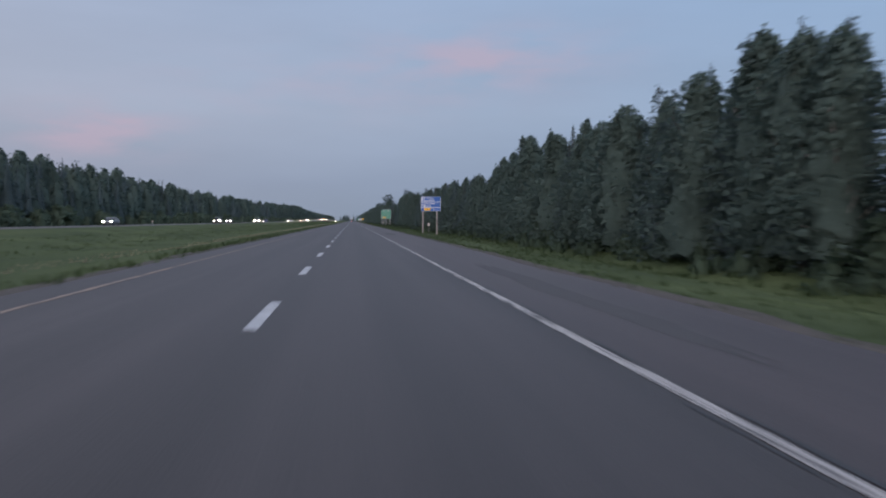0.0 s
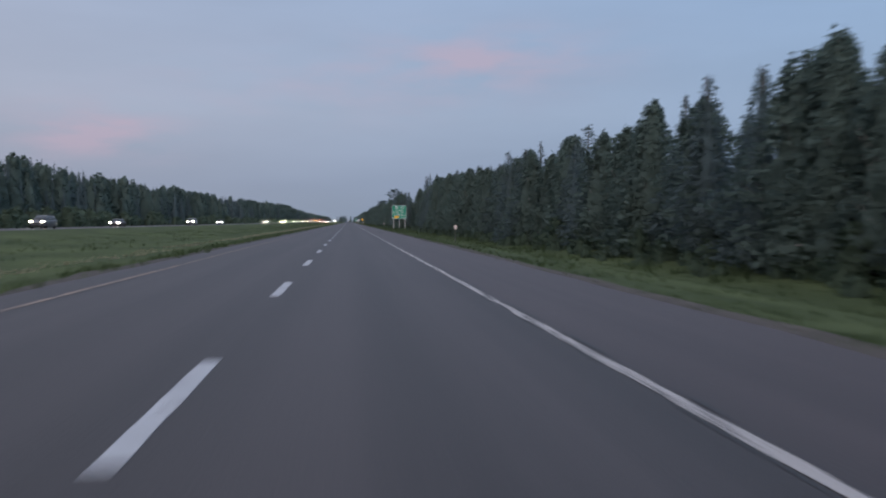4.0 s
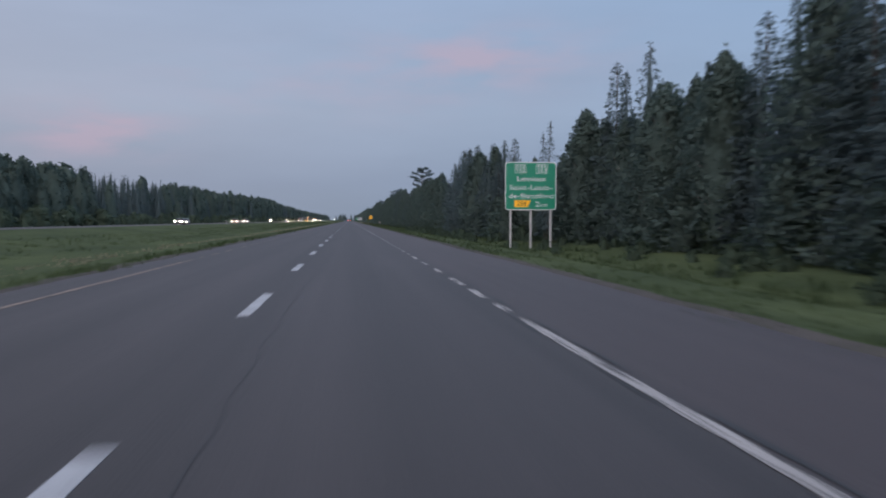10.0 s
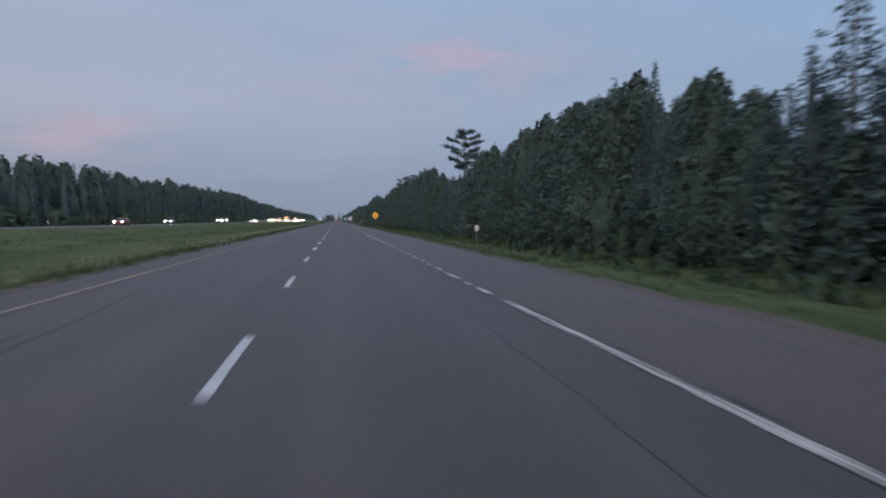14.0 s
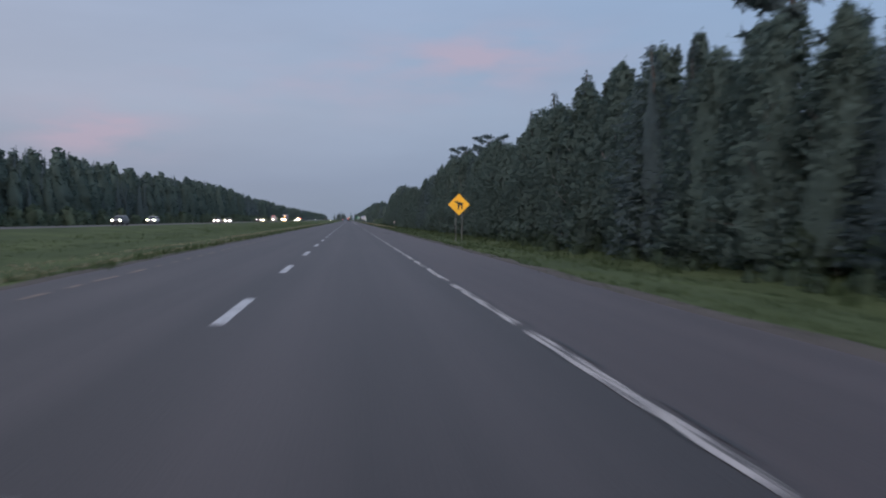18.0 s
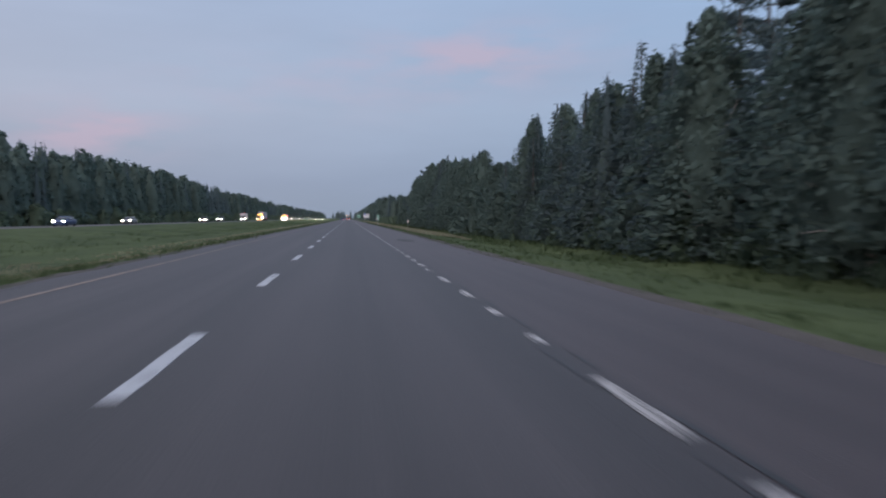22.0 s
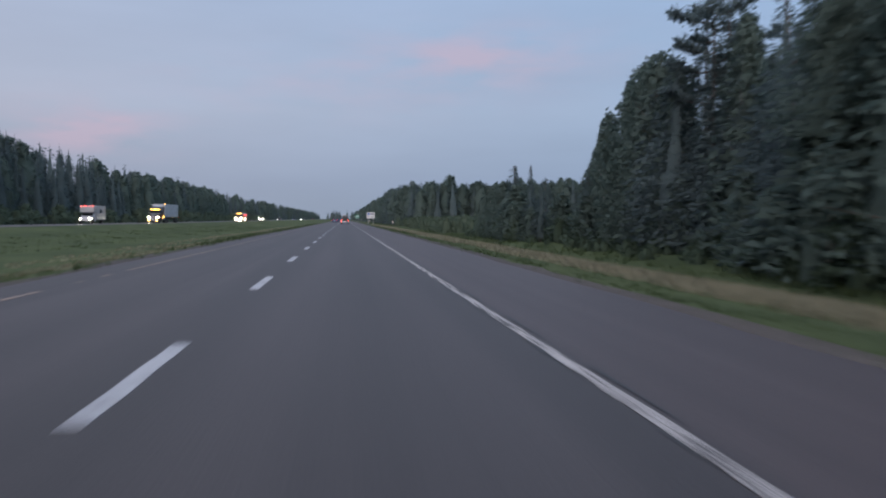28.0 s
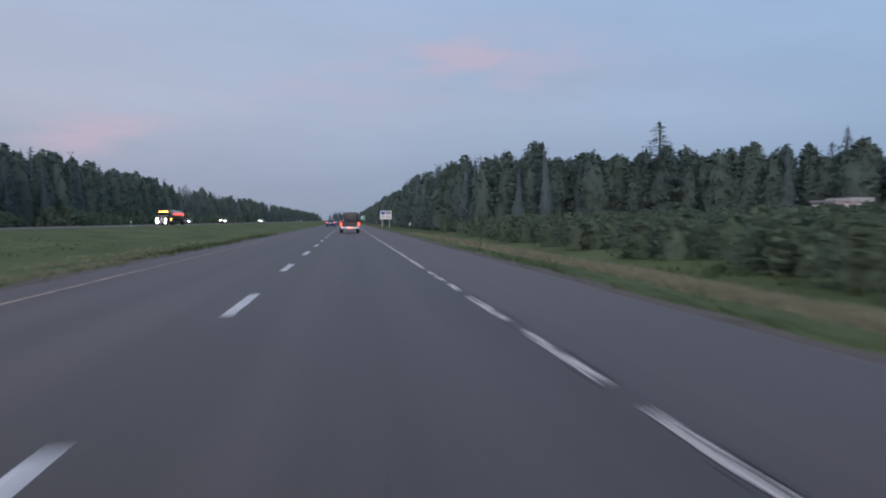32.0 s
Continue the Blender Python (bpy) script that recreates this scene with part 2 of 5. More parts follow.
M_HEAD = glow("headlight_glow", (1.0, 0.87, 0.62), 160.0)
M_TAIL = glow("tail_light_glow", (1.0, 0.06, 0.035), 5.0)
M_AMBER = glow("amber_lamp_glow", (1.0, 0.42, 0.06), 14.0)


# ---- mesh helpers ----
def soft_normals(v, t, h=12.0, slim=3.0):
    """Normals that point out of the crown and up, so that leaves shade as one soft mass; turns each triangle to its normal."""
    n = v.copy()
    n[:, :2] /= np.maximum(np.linalg.norm(v[:, :2], axis=1), 0.35)[:, None]
    n[:, 2] = 0.75 + 0.9 * (v[:, 2] / h - 0.4)
    n /= np.linalg.norm(n, axis=1)[:, None]
    face = np.cross(v[t[:, 1]] - v[t[:, 0]], v[t[:, 2]] - v[t[:, 0]])
    flip = (face * n[t].mean(1)).sum(1) < 0
    t = t.copy()
    t[flip] = t[flip][:, ::-1]
    return n, t


def mesh_from(name, verts, tris, mats, smooth=False, normals=None):
    """A mesh from arrays of corners and triangles."""
    me = bpy.data.meshes.new(name)
    verts, tris = np.asarray(verts, np.float32), np.asarray(tris, np.int32)
    me.vertices.add(len(verts))
    me.vertices.foreach_set("co", verts.ravel())
    me.loops.add(tris.size)
    me.loops.foreach_set("vertex_index", tris.ravel())
    me.polygons.add(len(tris))
    me.polygons.foreach_set("loop_start", np.arange(0, tris.size, 3, dtype=np.int32))
    me.polygons.foreach_set("loop_total", np.full(len(tris), 3, np.int32))
    for m in (mats if isinstance(mats, (list, tuple)) else [mats]):
        me.materials.append(m)
    me.update(calc_edges=True)
    if normals is not None:
        me.polygons.foreach_set("use_smooth", np.ones(len(tris), bool))
        me.normals_split_custom_set_from_vertices(np.asarray(normals, np.float32))
    return me


def crown_mesh(v, t, mat, h=12.0):
    n, t = soft_normals(np.asarray(v, float), np.asarray(t), h)
    return mesh_from("crown", v, t, mat, normals=n)


def part(name, bm, mat, parent=None, label="", smooth=False):
    """Links a bmesh as one mesh object under a thing or a part."""
    me = bpy.data.meshes.new(name)
    bmesh.ops.recalc_face_normals(bm, faces=bm.faces)
    if smooth:
        for f in bm.faces:
            f.smooth = True
    bm.to_mesh(me)
    bm.free()
    me.materials.append(mat)
    ob = new(name, me)
    ob.parent = parent
    if label:
        tagged(ob, label)
    return ob


def box(bm, x0, x1, y0, y1, z0, z1, bevel=0.0):
    vs = [bm.verts.new(p) for p in ((x0, y0, z0), (x1, y0, z0), (x1, y1, z0), (x0, y1, z0), (x0, y0, z1), (x1, y0, z1), (x1, y1, z1), (x0, y1, z1))]
    fs = [bm.faces.new([vs[i] for i in q]) for q in ((3, 2, 1, 0), (4, 5, 6, 7), (0, 1, 5, 4), (1, 2, 6, 5), (2, 3, 7, 6), (3, 0, 4, 7))]
    if bevel:
        es = list({e for f in fs for e in f.edges})
        bmesh.ops.bevel(bm, geom=es, offset=bevel, segments=2, affect="EDGES", profile=0.5)


def boxed(name, dims, mat, parent, label="", bevel=0.0):
    bm = bmesh.new()
    box(bm, *dims, bevel)
    return part(name, bm, mat, parent, label)


def loft(bm, rings):
    """Skins closed rings of equal count, with both ends capped."""
    rows = [[bm.verts.new(p) for p in r] for r in rings]
    n = len(rows[0])
    for a, b in zip(rows, rows[1:]):
        for i in range(n):
            bm.faces.new((a[i], a[(i + 1) % n], b[(i + 1) % n], b[i]))
    bm.faces.new(list(reversed(rows[0])))
    bm.faces.new(rows[-1])


def tube(bm, pts, radii, n=7):
    """A tapered tube through points."""
    rings = []
    for i, p in enumerate(pts):
        d = Vector(pts[min(i + 1, len(pts) - 1)]) - Vector(pts[max(i - 1, 0)])
        q = d.to_track_quat("Z", "Y")
        rings.append([Vector(p) + q @ Vector((radii[i] * math.cos(2 * math.pi * k / n), radii[i] * math.sin(2 * math.pi * k / n), 0)) for k in range(n)])
    loft(bm, rings)


def post(bm, x, y, z0, z1, r, n=10):
    tube(bm, [(x, y, z0), (x, y, z1)], [r, r], n)


def lettering(text, size, mat, parent, x, y, z, name="lettering", align="CENTER", width=None):
    """Flat letters that face back down the road (towards -y), centred on x with the baseline at z."""
    cu = bpy.data.curves.new(name, "FONT")
    cu.body, cu.size, cu.align_x, cu.extrude = text, size, align, 0.003
    tmp = bpy.data.objects.new(name, cu)
    scene.collection.objects.link(tmp)
    me = bpy.data.meshes.new_from_object(tmp.evaluated_get(bpy.context.evaluated_depsgraph_get()))
    bpy.data.objects.remove(tmp)
    me.name = name
    me.materials.clear()
    me.materials.append(mat)
    ob = new(name, me)
    ob.parent = parent
    sx = 1.0
    if width and me.vertices:
        xs = [v.co.x for v in me.vertices]
        sx = width / (max(xs) - min(xs))
    ob.matrix_basis = pose(x, y, z, 90, 0, 0) @ Matrix.Diagonal((sx, 1, 1, 1))
    return ob


def empty(name, x=0, y=0, z=0, rz=0):
    ob = new(name)
    ob.matrix_basis = pose(x, y, z, 0, 0, rz)
    ob.empty_display_size = 0.3
    return ob

# ---- ground and roads ----
PROFILE_X = [-3000, -90, -64, -56, -47, -45.2, -34.2, -30, -22, -14, -9, -6.2, -5.0, 6.6, 8.0, 11.0, 14.0, 16.5, 19.0, 22.0, 30.0, 60.0, 90.0, 3000]
PROFILE_Z = [0.3, 0.3, 0.2, -0.2, 0.05, 0.27, 0.27, -0.1, -0.75, -0.95, -0.6, -0.15, -0.03, -0.03, -0.15, -0.5, -0.95, -1.35, -1.3, -1.1, -0.9, -0.6, 0.0, 0.0]
ROUGH = [0, 0, 1, 1, 0.5, 0, 0, 0.6, 1, 1, 0.8, 0.3, 0, 0, 0.3, 0.8, 1, 1, 1, 1, 1, 1, 0, 0]


def ground_z(x, y):
    z = np.interp(x, PROFILE_X, PROFILE_Z)
    return float(z + np.interp(x, PROFILE_X, ROUGH) * (0.10 * noise.noise(Vector((x * 0.21, y * 0.09, 0))) + 0.06 * noise.noise(Vector((x * 0.7, y * 0.5, 3)))))


def build_ground():
    xs = sorted(set([-3000, -1200, -400, -150, -90] + [round(v, 2) for v in np.linspace(-66, -5, 50)] + [-45.2, -34.2, -5.0, 6.6, 7.2] + [round(v, 2) for v in np.linspace(8, 34, 34)] + [45, 60, 90, 200, 700, 3000]))
    ys = [-600, -200, -80] + list(np.arange(-40, 1150, 2.5)) + list(np.arange(1150, 2700, 30)) + [3200, 4800]
    bm = bmesh.new()
    rows = [[bm.verts.new((x, y, ground_z(x, y))) for x in xs] for y in ys]
    for a, b in zip(rows, rows[1:]):
        for i in range(len(xs) - 1):
            f = bm.faces.new((a[i], a[i + 1], b[i + 1], b[i]))
            f.smooth = True
    tagged(part("ground", bm, M_GRASS), "rough mown grass verge and ditch beside a highway", "ground", kind="structure")


def strip(name, x0, x1, y0, y1, z, mat, parent=None, step=2.0, ragged0=0.0, ragged1=0.0, thick=0.25, crown=0.0):
    """A long slab with uneven side edges."""
    bm = bmesh.new()
    ys = list(np.arange(y0, min(y1, 1150), step)) + list(np.arange(max(y0, 1150), y1, 40)) + [y1]
    prev = None
    for y in ys:
        a = x0 + ragged0 * noise.noise(Vector((x0, y * 0.35, 1))) + 0.5 * ragged0 * noise.noise(Vector((x0, y * 1.3, 5)))
        b = x1 + ragged1 * noise.noise(Vector((x1, y * 0.35, 1))) + 0.5 * ragged1 * noise.noise(Vector((x1, y * 1.3, 5)))
        row = [bm.verts.new(p) for p in ((a - 0.25, y, z - thick), (a, y, z), (b, y, z), (b + 0.25, y, z - thick))]
        if prev:
            for i in range(3):
                bm.faces.new((prev[i], prev[i + 1], row[i + 1], row[i]))
        prev = row
    return part(name, bm, mat, parent)


build_ground()
road = tagged(strip("road", -4.75, 6.45, -200, 4700, 0.0, M_ROAD, ragged0=0.10, ragged1=0.14), "worn grey asphalt highway carriageway with two lanes", "road", kind="structure")
road_far = tagged(strip("road_opposite", -44.3, -35.0, -200, 4700, 0.30, M_ROAD2, ragged0=0.1, ragged1=0.1), "grey asphalt carriageway beyond the grass median", "road", kind="structure")
# gravel margin at the pavement's edge
gravel = material("edge_gravel", (0.100, 0.086, 0.078), 0.95, (0.062, 0.054, 0.050), 1.5, 30.0, 0.9, mixfac=0.9, spec=0.2)
tagged(strip("gravel_margin", 6.3, 6.95, -200, 1400, -0.012, gravel, ragged0=0.0, ragged1=0.35, thick=0.12), "narrow gravel margin along the paved shoulder", "gravel", kind="structure")
tagged(strip("gravel_margin", -5.25, -4.65, -200, 1400, -0.012, gravel, ragged0=0.4, ragged1=0.0, thick=0.12), "narrow gravel margin along the median side", "gravel", kind="structure")

DASH_START = 8.88
# ---- lane dashes: 3 m long, every 9 m; slimmer where the surface was renewed ----
FRESH = (372.0, 452.0)


def dash_mesh(width, length, seed):
    rnd = random.Random(seed)
    bm = bmesh.new()
    n = 9
    prev = None
    for i in range(n + 1):
        y = length * i / n
        a = -width / 2 + rnd.uniform(-0.008, 0.008)
        b = width / 2 + rnd.uniform(-0.008, 0.008)
        if i in (0, n):
            y += rnd.uniform(-0.04, 0.04)
        row = [bm.verts.new(p) for p in ((a, y, -0.004), (a, y, 0.005), (b, y, 0.005), (b, y, -0.004))]
        if prev:
            for k in range(3):
                bm.faces.new((prev[k], prev[k + 1], row[k + 1], row[k]))
        else:
            bm.faces.new(row)
        prev = row
    bm.faces.new(list(reversed(prev)))
    me = bpy.data.meshes.new("lane_dash")
    bmesh.ops.recalc_face_normals(bm, faces=bm.faces)
    bm.to_mesh(me)
    bm.free()
    me.materials.append(M_PAINT)
    return me


DASH = [dash_mesh(0.17, 3.0, s) for s in range(5)]
SLIM = [dash_mesh(0.11, 2.9, s) for s in range(5, 8)]
far_v, far_t = [], []
for k in range(-3, 300):
    y = DASH_START + 9.0 * k
    if y < 1180:
        me = SLIM[k % 3] if FRESH[0] < y < FRESH[1] else DASH[k % 5]
        d = new("lane_dash", me)
        d.parent, d.location = road, (random.uniform(-0.02, 0.02), y, 0.0)
    else:
        i = len(far_v)
        far_v += [(-0.085, y, 0.006), (0.085, y, 0.006), (0.085, y + 3, 0.006), (-0.085, y + 3, 0.006)]
        far_t += [(i, i + 1, i + 2), (i, i + 2, i + 3)]
ob = new("lane_dash", mesh_from("lane_dash", far_v, far_t, M_PAINT))
ob.parent = road
tagged(ob, kind="stuff")
# dashes of the opposite carriageway
far_v, far_t = [], []
for k in range(-3, 300):
    y, i = 4 + 9.0 * k, len(far_v)
    far_v += [(-39.9, y, 0.306), (-39.75, y, 0.306), (-39.75, y + 3, 0.306), (-39.9, y + 3, 0.306)]
    far_t += [(i, i + 1, i + 2), (i, i + 2, i + 3)]
ob = new("lane_dash", mesh_from("lane_dash", far_v, far_t, M_PAINT))
ob.parent = road_far
tagged(ob, kind="stuff")


def edge_line(name, x, width, mat, parent, z, gaps, y0=-60, y1=3000, wander=0.02, seed=3):
    """A painted line with worn breaks; gaps: (from, to, share of the length lost)."""
    rnd = random.Random(seed)
    bm = bmesh.new()
    prev, y, on = None, y0, True
    left = 0.0
    while y < y1:
        lost = 0.02
        for a, b, s in gaps:
            if a <= y < b:
                lost = s
        if left <= 0:
            on = not on or lost <= 0.02
            whole = max(rnd.uniform(0.5, 2.0), 0.5 * rnd.uniform(0.6, 1.4) * (1 - lost) / lost)
            left = min(whole, 1.0) if lost <= 0.02 else whole if on else min(1.5, whole * lost / (1 - min(lost, 0.9)))
        step = 0.25 if y < 1150 else 20
        if on or y > 1150:
            a = x - width / 2 + rnd.gauss(0, 0.010) + wander * noise.noise(Vector((1, y * 0.08, 0)))
            b = x + width / 2 + rnd.gauss(0, 0.010) + wander * noise.noise(Vector((1, y * 0.08, 0)))
            row = [bm.verts.new((a, y, z)), bm.verts.new((b, y, z))]
            if prev:
                bm.faces.new((prev[0], prev[1], row[1], row[0]))
            prev = row
        else:
            prev = None
        left -= step
        y += step
    return part(name, bm, mat, parent)


RIGHT_GAPS = [(103, 117, 0.1), (196, 215, 0.18), (225, 240, 0.08), (314, 320, 0.3), (320, 346, 0.8), (346, 366, 0.7), (438, 466, 0.35), (525, 531, 0.15), (531, 546, 0.55), (546, 584, 0.1), (584, 609, 0.3), (609, 640, 0.28),
              (640, 675, 0.28), (675, 686, 0.5), (686, 707, 0.3), (707, 716, 0.45), (716, 744, 0.05), (744, 800, 0.06), (946, 972, 0.1), (972, 992, 0.18)]
tagged(edge_line("edge_line", 3.70, 0.13, M_EDGE, road, 0.006, RIGHT_GAPS), "cracked white edge line")
tagged(edge_line("edge_line", -3.70, 0.13, M_YELLOW, road, 0.006, [(330, 372, 0.5), (560, 600, 0.4), (600, 640, 0.5), (840, 870, 0.5)], seed=8), "faded yellow edge line")
edge_line("edge_line", -43.4, 0.15, M_PAINT, road_far, 0.306, [], seed=9)
edge_line("edge_line", -36.1, 0.15, M_YELLOW, road_far, 0.306, [], seed=10)
# the dark lengthwise joint that has opened beside the white line
edge_line("road_seam", 3.83, 0.045, M_SEAM, road, 0.005, [(-60, 190, 0.55), (190, 375, 0.35), (375, 455, 0.8), (455, 500, 0.5), (500, 760, 0.4), (760, 1100, 0.6)], wander=0.07, seed=12)
edge_line("road_seam", 3.60, 0.03, M_SEAM, road, 0.004, [(-60, 320, 0.75), (320, 372, 0.4), (372, 520, 0.8), (520, 760, 0.5), (760, 1100, 0.8)], wander=0.08, seed=13)


M_PATCH = material("tar_mend", (0.052, 0.045, 0.046), 0.7, (0.042, 0.037, 0.038), 2.0, 30.0, 0.4, spec=0.4)


def tar_patch(x, y, w, l, seed):
    """An uneven dark mend on the pavement."""
    rnd = random.Random(seed)
    bm = bmesh.new()
    n = 22
    ring = [bm.verts.new((x + w * math.cos(2 * math.pi * k / n) * rnd.uniform(0.7, 1.1), y + l * math.sin(2 * math.pi * k / n) * rnd.uniform(0.75, 1.1), 0.003)) for k in range(n)]
    bm.faces.new(ring)
    return part("tar_patch", bm, M_PATCH, road)


def crack(pts, width, seed):
    """A thin wandering sealed crack through plan points."""
    rnd = random.Random(seed)
    bm = bmesh.new()
    prev = None
    for (xa, ya), (xb, yb) in zip(pts, pts[1:]):
        n = max(3, int(math.hypot(xb - xa, yb - ya) / 0.7))
        for i in range(n):
            u = i / n
            x, y = xa + (xb - xa) * u + rnd.gauss(0, 0.03), ya + (yb - ya) * u
            w = width * rnd.uniform(0.4, 1.2) / 2
            row = [bm.verts.new((x - w, y + rnd.gauss(0, 0.02), 0.0035)), bm.verts.new((x + w, y, 0.0035))]
            if prev:
                bm.faces.new((prev[0], prev[1], row[1], row[0]))
            prev = row
    return part("sealed_crack", bm, M_SEAM, road)


for cp, cw, cseed in ([((-1.2, 222), (-1.9, 232), (-2.5, 246), (-2.7, 262)), 0.06, 1], [((-2.6, 268), (-2.2, 282), (-2.4, 297)), 0.07, 2], [((-2.0, 428), (-2.6, 441)), 0.06, 3], [((4.6, 18), (4.9, 30), (5.3, 44)), 0.05, 4],
                      [((0.6, 300), (0.5, 318), (0.8, 330)), 0.03, 5], [((2.9, 402), (2.7, 425), (2.9, 440)), 0.03, 6], [((4.5, 640), (5.4, 645), (5.0, 656)), 0.04, 7], [((1.7, 940), (1.6, 962), (1.8, 975)), 0.03, 8],
                      [((-1.6, 700), (-1.9, 722)), 0.04, 9], [((-1.0, 760), (-1.2, 790), (-0.9, 805)), 0.03, 10], [((4.8, 952), (5.0, 962), (5.6, 972)), 0.05, 11], [((-2.1, 60), (-2.0, 90), (-2.3, 110)), 0.03, 12]):
    crack(cp, cw * 0.6, cseed)
for cy in (47, 103, 171, 233, 322, 357, 398, 437, 494, 581, 655, 690, 771, 842, 893, 958, 996):
    crack(((-4.6, cy), (-1.5, cy + 0.25), (2.0, cy - 0.1), (6.2, cy + 0.2)), 0.02, cy)
for px_, py_, pw, pl, ps in [(5.0, 14, 0.35, 9, 1), (4.9, 72, 0.5, 5, 2), (5.2, 118, 0.4, 7, 3), (5.1, 212, 0.4, 6, 4), (5.2, 619, 0.45, 2.2, 5),
                             (4.9, 664, 0.4, 4, 6), (5.0, 712, 0.5, 3.5, 7), (5.1, 953, 0.4, 4.5, 8), (-2.4, 287, 0.12, 5, 9), (-2.6, 432, 0.1, 4, 10)]:
    tar_patch(px_, py_, pw, pl, ps)


# ---- trees ----
def hull(V, T, n, lay, top, h, low, rim, r):
    """The closed, bumpy inner mass of a crown."""
    i0 = len(V)
    for w in range(lay):
        u = top * w / (lay - 1)
        for j in range(n):
            a = 6.2832 * (j + 0.5 * (w % 2)) / n
            q = rim(a, u, w)
            V.append((q * math.cos(a), q * math.sin(a), h * (low + (0.985 - low) * u) + r.uniform(-0.25, 0.25) * h / lay))
    for w in range(lay - 1):
        for j in range(n):
            a, b, c, d = i0 + w * n + j, i0 + w * n + (j + 1) % n, i0 + (w + 1) * n + j, i0 + (w + 1) * n + (j + 1) % n
            T += [(a, b, c), (b, d, c)]
    i = len(V)
    V.append((0, 0, h * (low + (0.985 - low) * top) + 0.03 * h))
    T += [(i0 + (lay - 1) * n + j, i0 + (lay - 1) * n + (j + 1) % n, i) for j in range(n)]


def spruce_arrays(seed, h=12.0, whorls=30, per=7, ratio=0.19, k=14, low=0.05, droop=0.45, gap=0.0, fill=0.5, shape=0.68, twig=0.36, fuzz=60):
    """Crown of a spruce or fir: a dense inner mass, and whorls of drooping boughs set with k single twigs each."""
    r = np.random.RandomState(seed)
    V, T = [], []
    p1, p2, g1, g2 = r.uniform(0, 6.28, 2).tolist() + r.uniform(0.06, 0.2, 2).tolist()
    steps = r.uniform(0.72, 1.12, 60)

    def lobe(a, u):
        return 1 + g1 * math.sin(a + p1 + 5 * u) + g2 * math.sin(2 * a + p2 - 9 * u)

    def step(u):
        """Some tiers of boughs reach farther than others."""
        return float(np.interp(u * 26, np.arange(60), steps))
    lay, n = (20, 11) if k > 8 else (9, 7)

    def rim(a, u, w):
        return h * ratio * fill * (1 - 0.55 * u) * ((1 - u) ** shape * 0.97 + 0.01) * lobe(a, u) * step(u) * r.uniform(0.82, 1.15)
    hull(V, T, n, lay, 0.95, h, low, rim, r)
    V, T = [np.array(V)], [np.array(T)]
    base = len(V[0])
    for w in range(whorls):
        u = min(max((w + r.uniform(-0.45, 0.45)) / whorls, 0), 1)
        z0 = h * (low + (0.985 - low) * u)
        reach = h * ratio * ((1 - u) ** shape * 0.97 + 0.03) * step(u)
        if u < 0.12:
            reach *= 0.8
        m = max(4, int(per * (1 - 0.35 * u)))
        a0 = r.uniform(0, 6.28)
        for j in range(m):
            if r.rand() < gap:
                continue
            a = a0 + 6.283 * j / m + r.uniform(-0.4, 0.4)
            L = reach * lobe(a, u) * r.uniform(0.7, 1.22)
            kk = max(4, int(k * min(1.0, 0.4 + L / (h * ratio))))
            ca, sa = math.cos(a), math.sin(a)
            zj = z0 + r.uniform(-1.1, 1.1) * h / whorls
            s = (0.35 if fill > 0.3 else 0.12) + (0.65 if fill > 0.3 else 0.88) * r.uniform(0, 1, kk) ** 0.7
            side = r.normal(0, 1, kk) * L * 0.26 * (1.12 - 0.85 * s)
            rr = L * s
            p = np.stack([ca * rr - sa * side, sa * rr + ca * side, zj + L * (0.22 * s - droop * s * s) + r.normal(0, 0.05, kk) * L], 1)
            ln = twig * r.uniform(0.55, 1.3, kk) * (0.45 + 0.55 * min(1, L / (h * ratio)))
            out = r.uniform(0.35, 1.0, kk)
            sd = np.sign(side) * r.uniform(0.1, 0.95, kk)
            dn = r.uniform(-0.1, 0.75, kk)
            d = np.stack([ca * out - sa * sd, sa * out + ca * sd, -dn], 1)
            d /= np.linalg.norm(d, axis=1)[:, None]
            e = np.cross(d, r.normal(size=(kk, 3)))
            e /= np.maximum(np.linalg.norm(e, axis=1), 1e-3)[:, None]
            wd = (ln * r.uniform(0.2, 0.36, kk))[:, None]
            V.append(np.stack([p - e * wd, p + e * wd, p + d * ln[:, None]], 1).reshape(-1, 3))
            T.append(np.arange(3 * kk).reshape(-1, 3) + base)
            base += 3 * kk
    # small twigs that fill the crown evenly between the boughs
    u = r.beta(1.0, 1.35, fuzz)
    an = r.uniform(0, 6.283, fuzz)
    env = h * ratio * ((1 - u) ** shape * 0.97 + 0.02) * (1 + g1 * np.sin(an + p1 + 5 * u) + g2 * np.sin(2 * an + p2 - 9 * u)) * np.interp(u * 26, np.arange(60), steps)
    q = env * (0.45 + 0.53 * r.uniform(0, 1, fuzz) ** 0.8)
    p = np.stack([q * np.cos(an), q * np.sin(an), h * (low + (0.97 - low) * u)], 1)
    d = np.stack([np.cos(an), np.sin(an), r.uniform(-0.9, 0.3, fuzz)], 1) + r.normal(0, 0.5, (fuzz, 3))
    d /= np.linalg.norm(d, axis=1)[:, None]
    e = np.cross(d, r.normal(size=(fuzz, 3)))
    e /= np.maximum(np.linalg.norm(e, axis=1), 1e-3)[:, None]
    ln = (twig * 0.95 * r.uniform(0.6, 1.3, fuzz) * (1.05 - 0.5 * u))[:, None]
    V.append(np.stack([p - e * ln * 0.3, p + e * ln * 0.3, p + d * ln], 1).reshape(-1, 3))
    T.append(np.arange(3 * fuzz).reshape(-1, 3) + base)
    base += 3 * fuzz
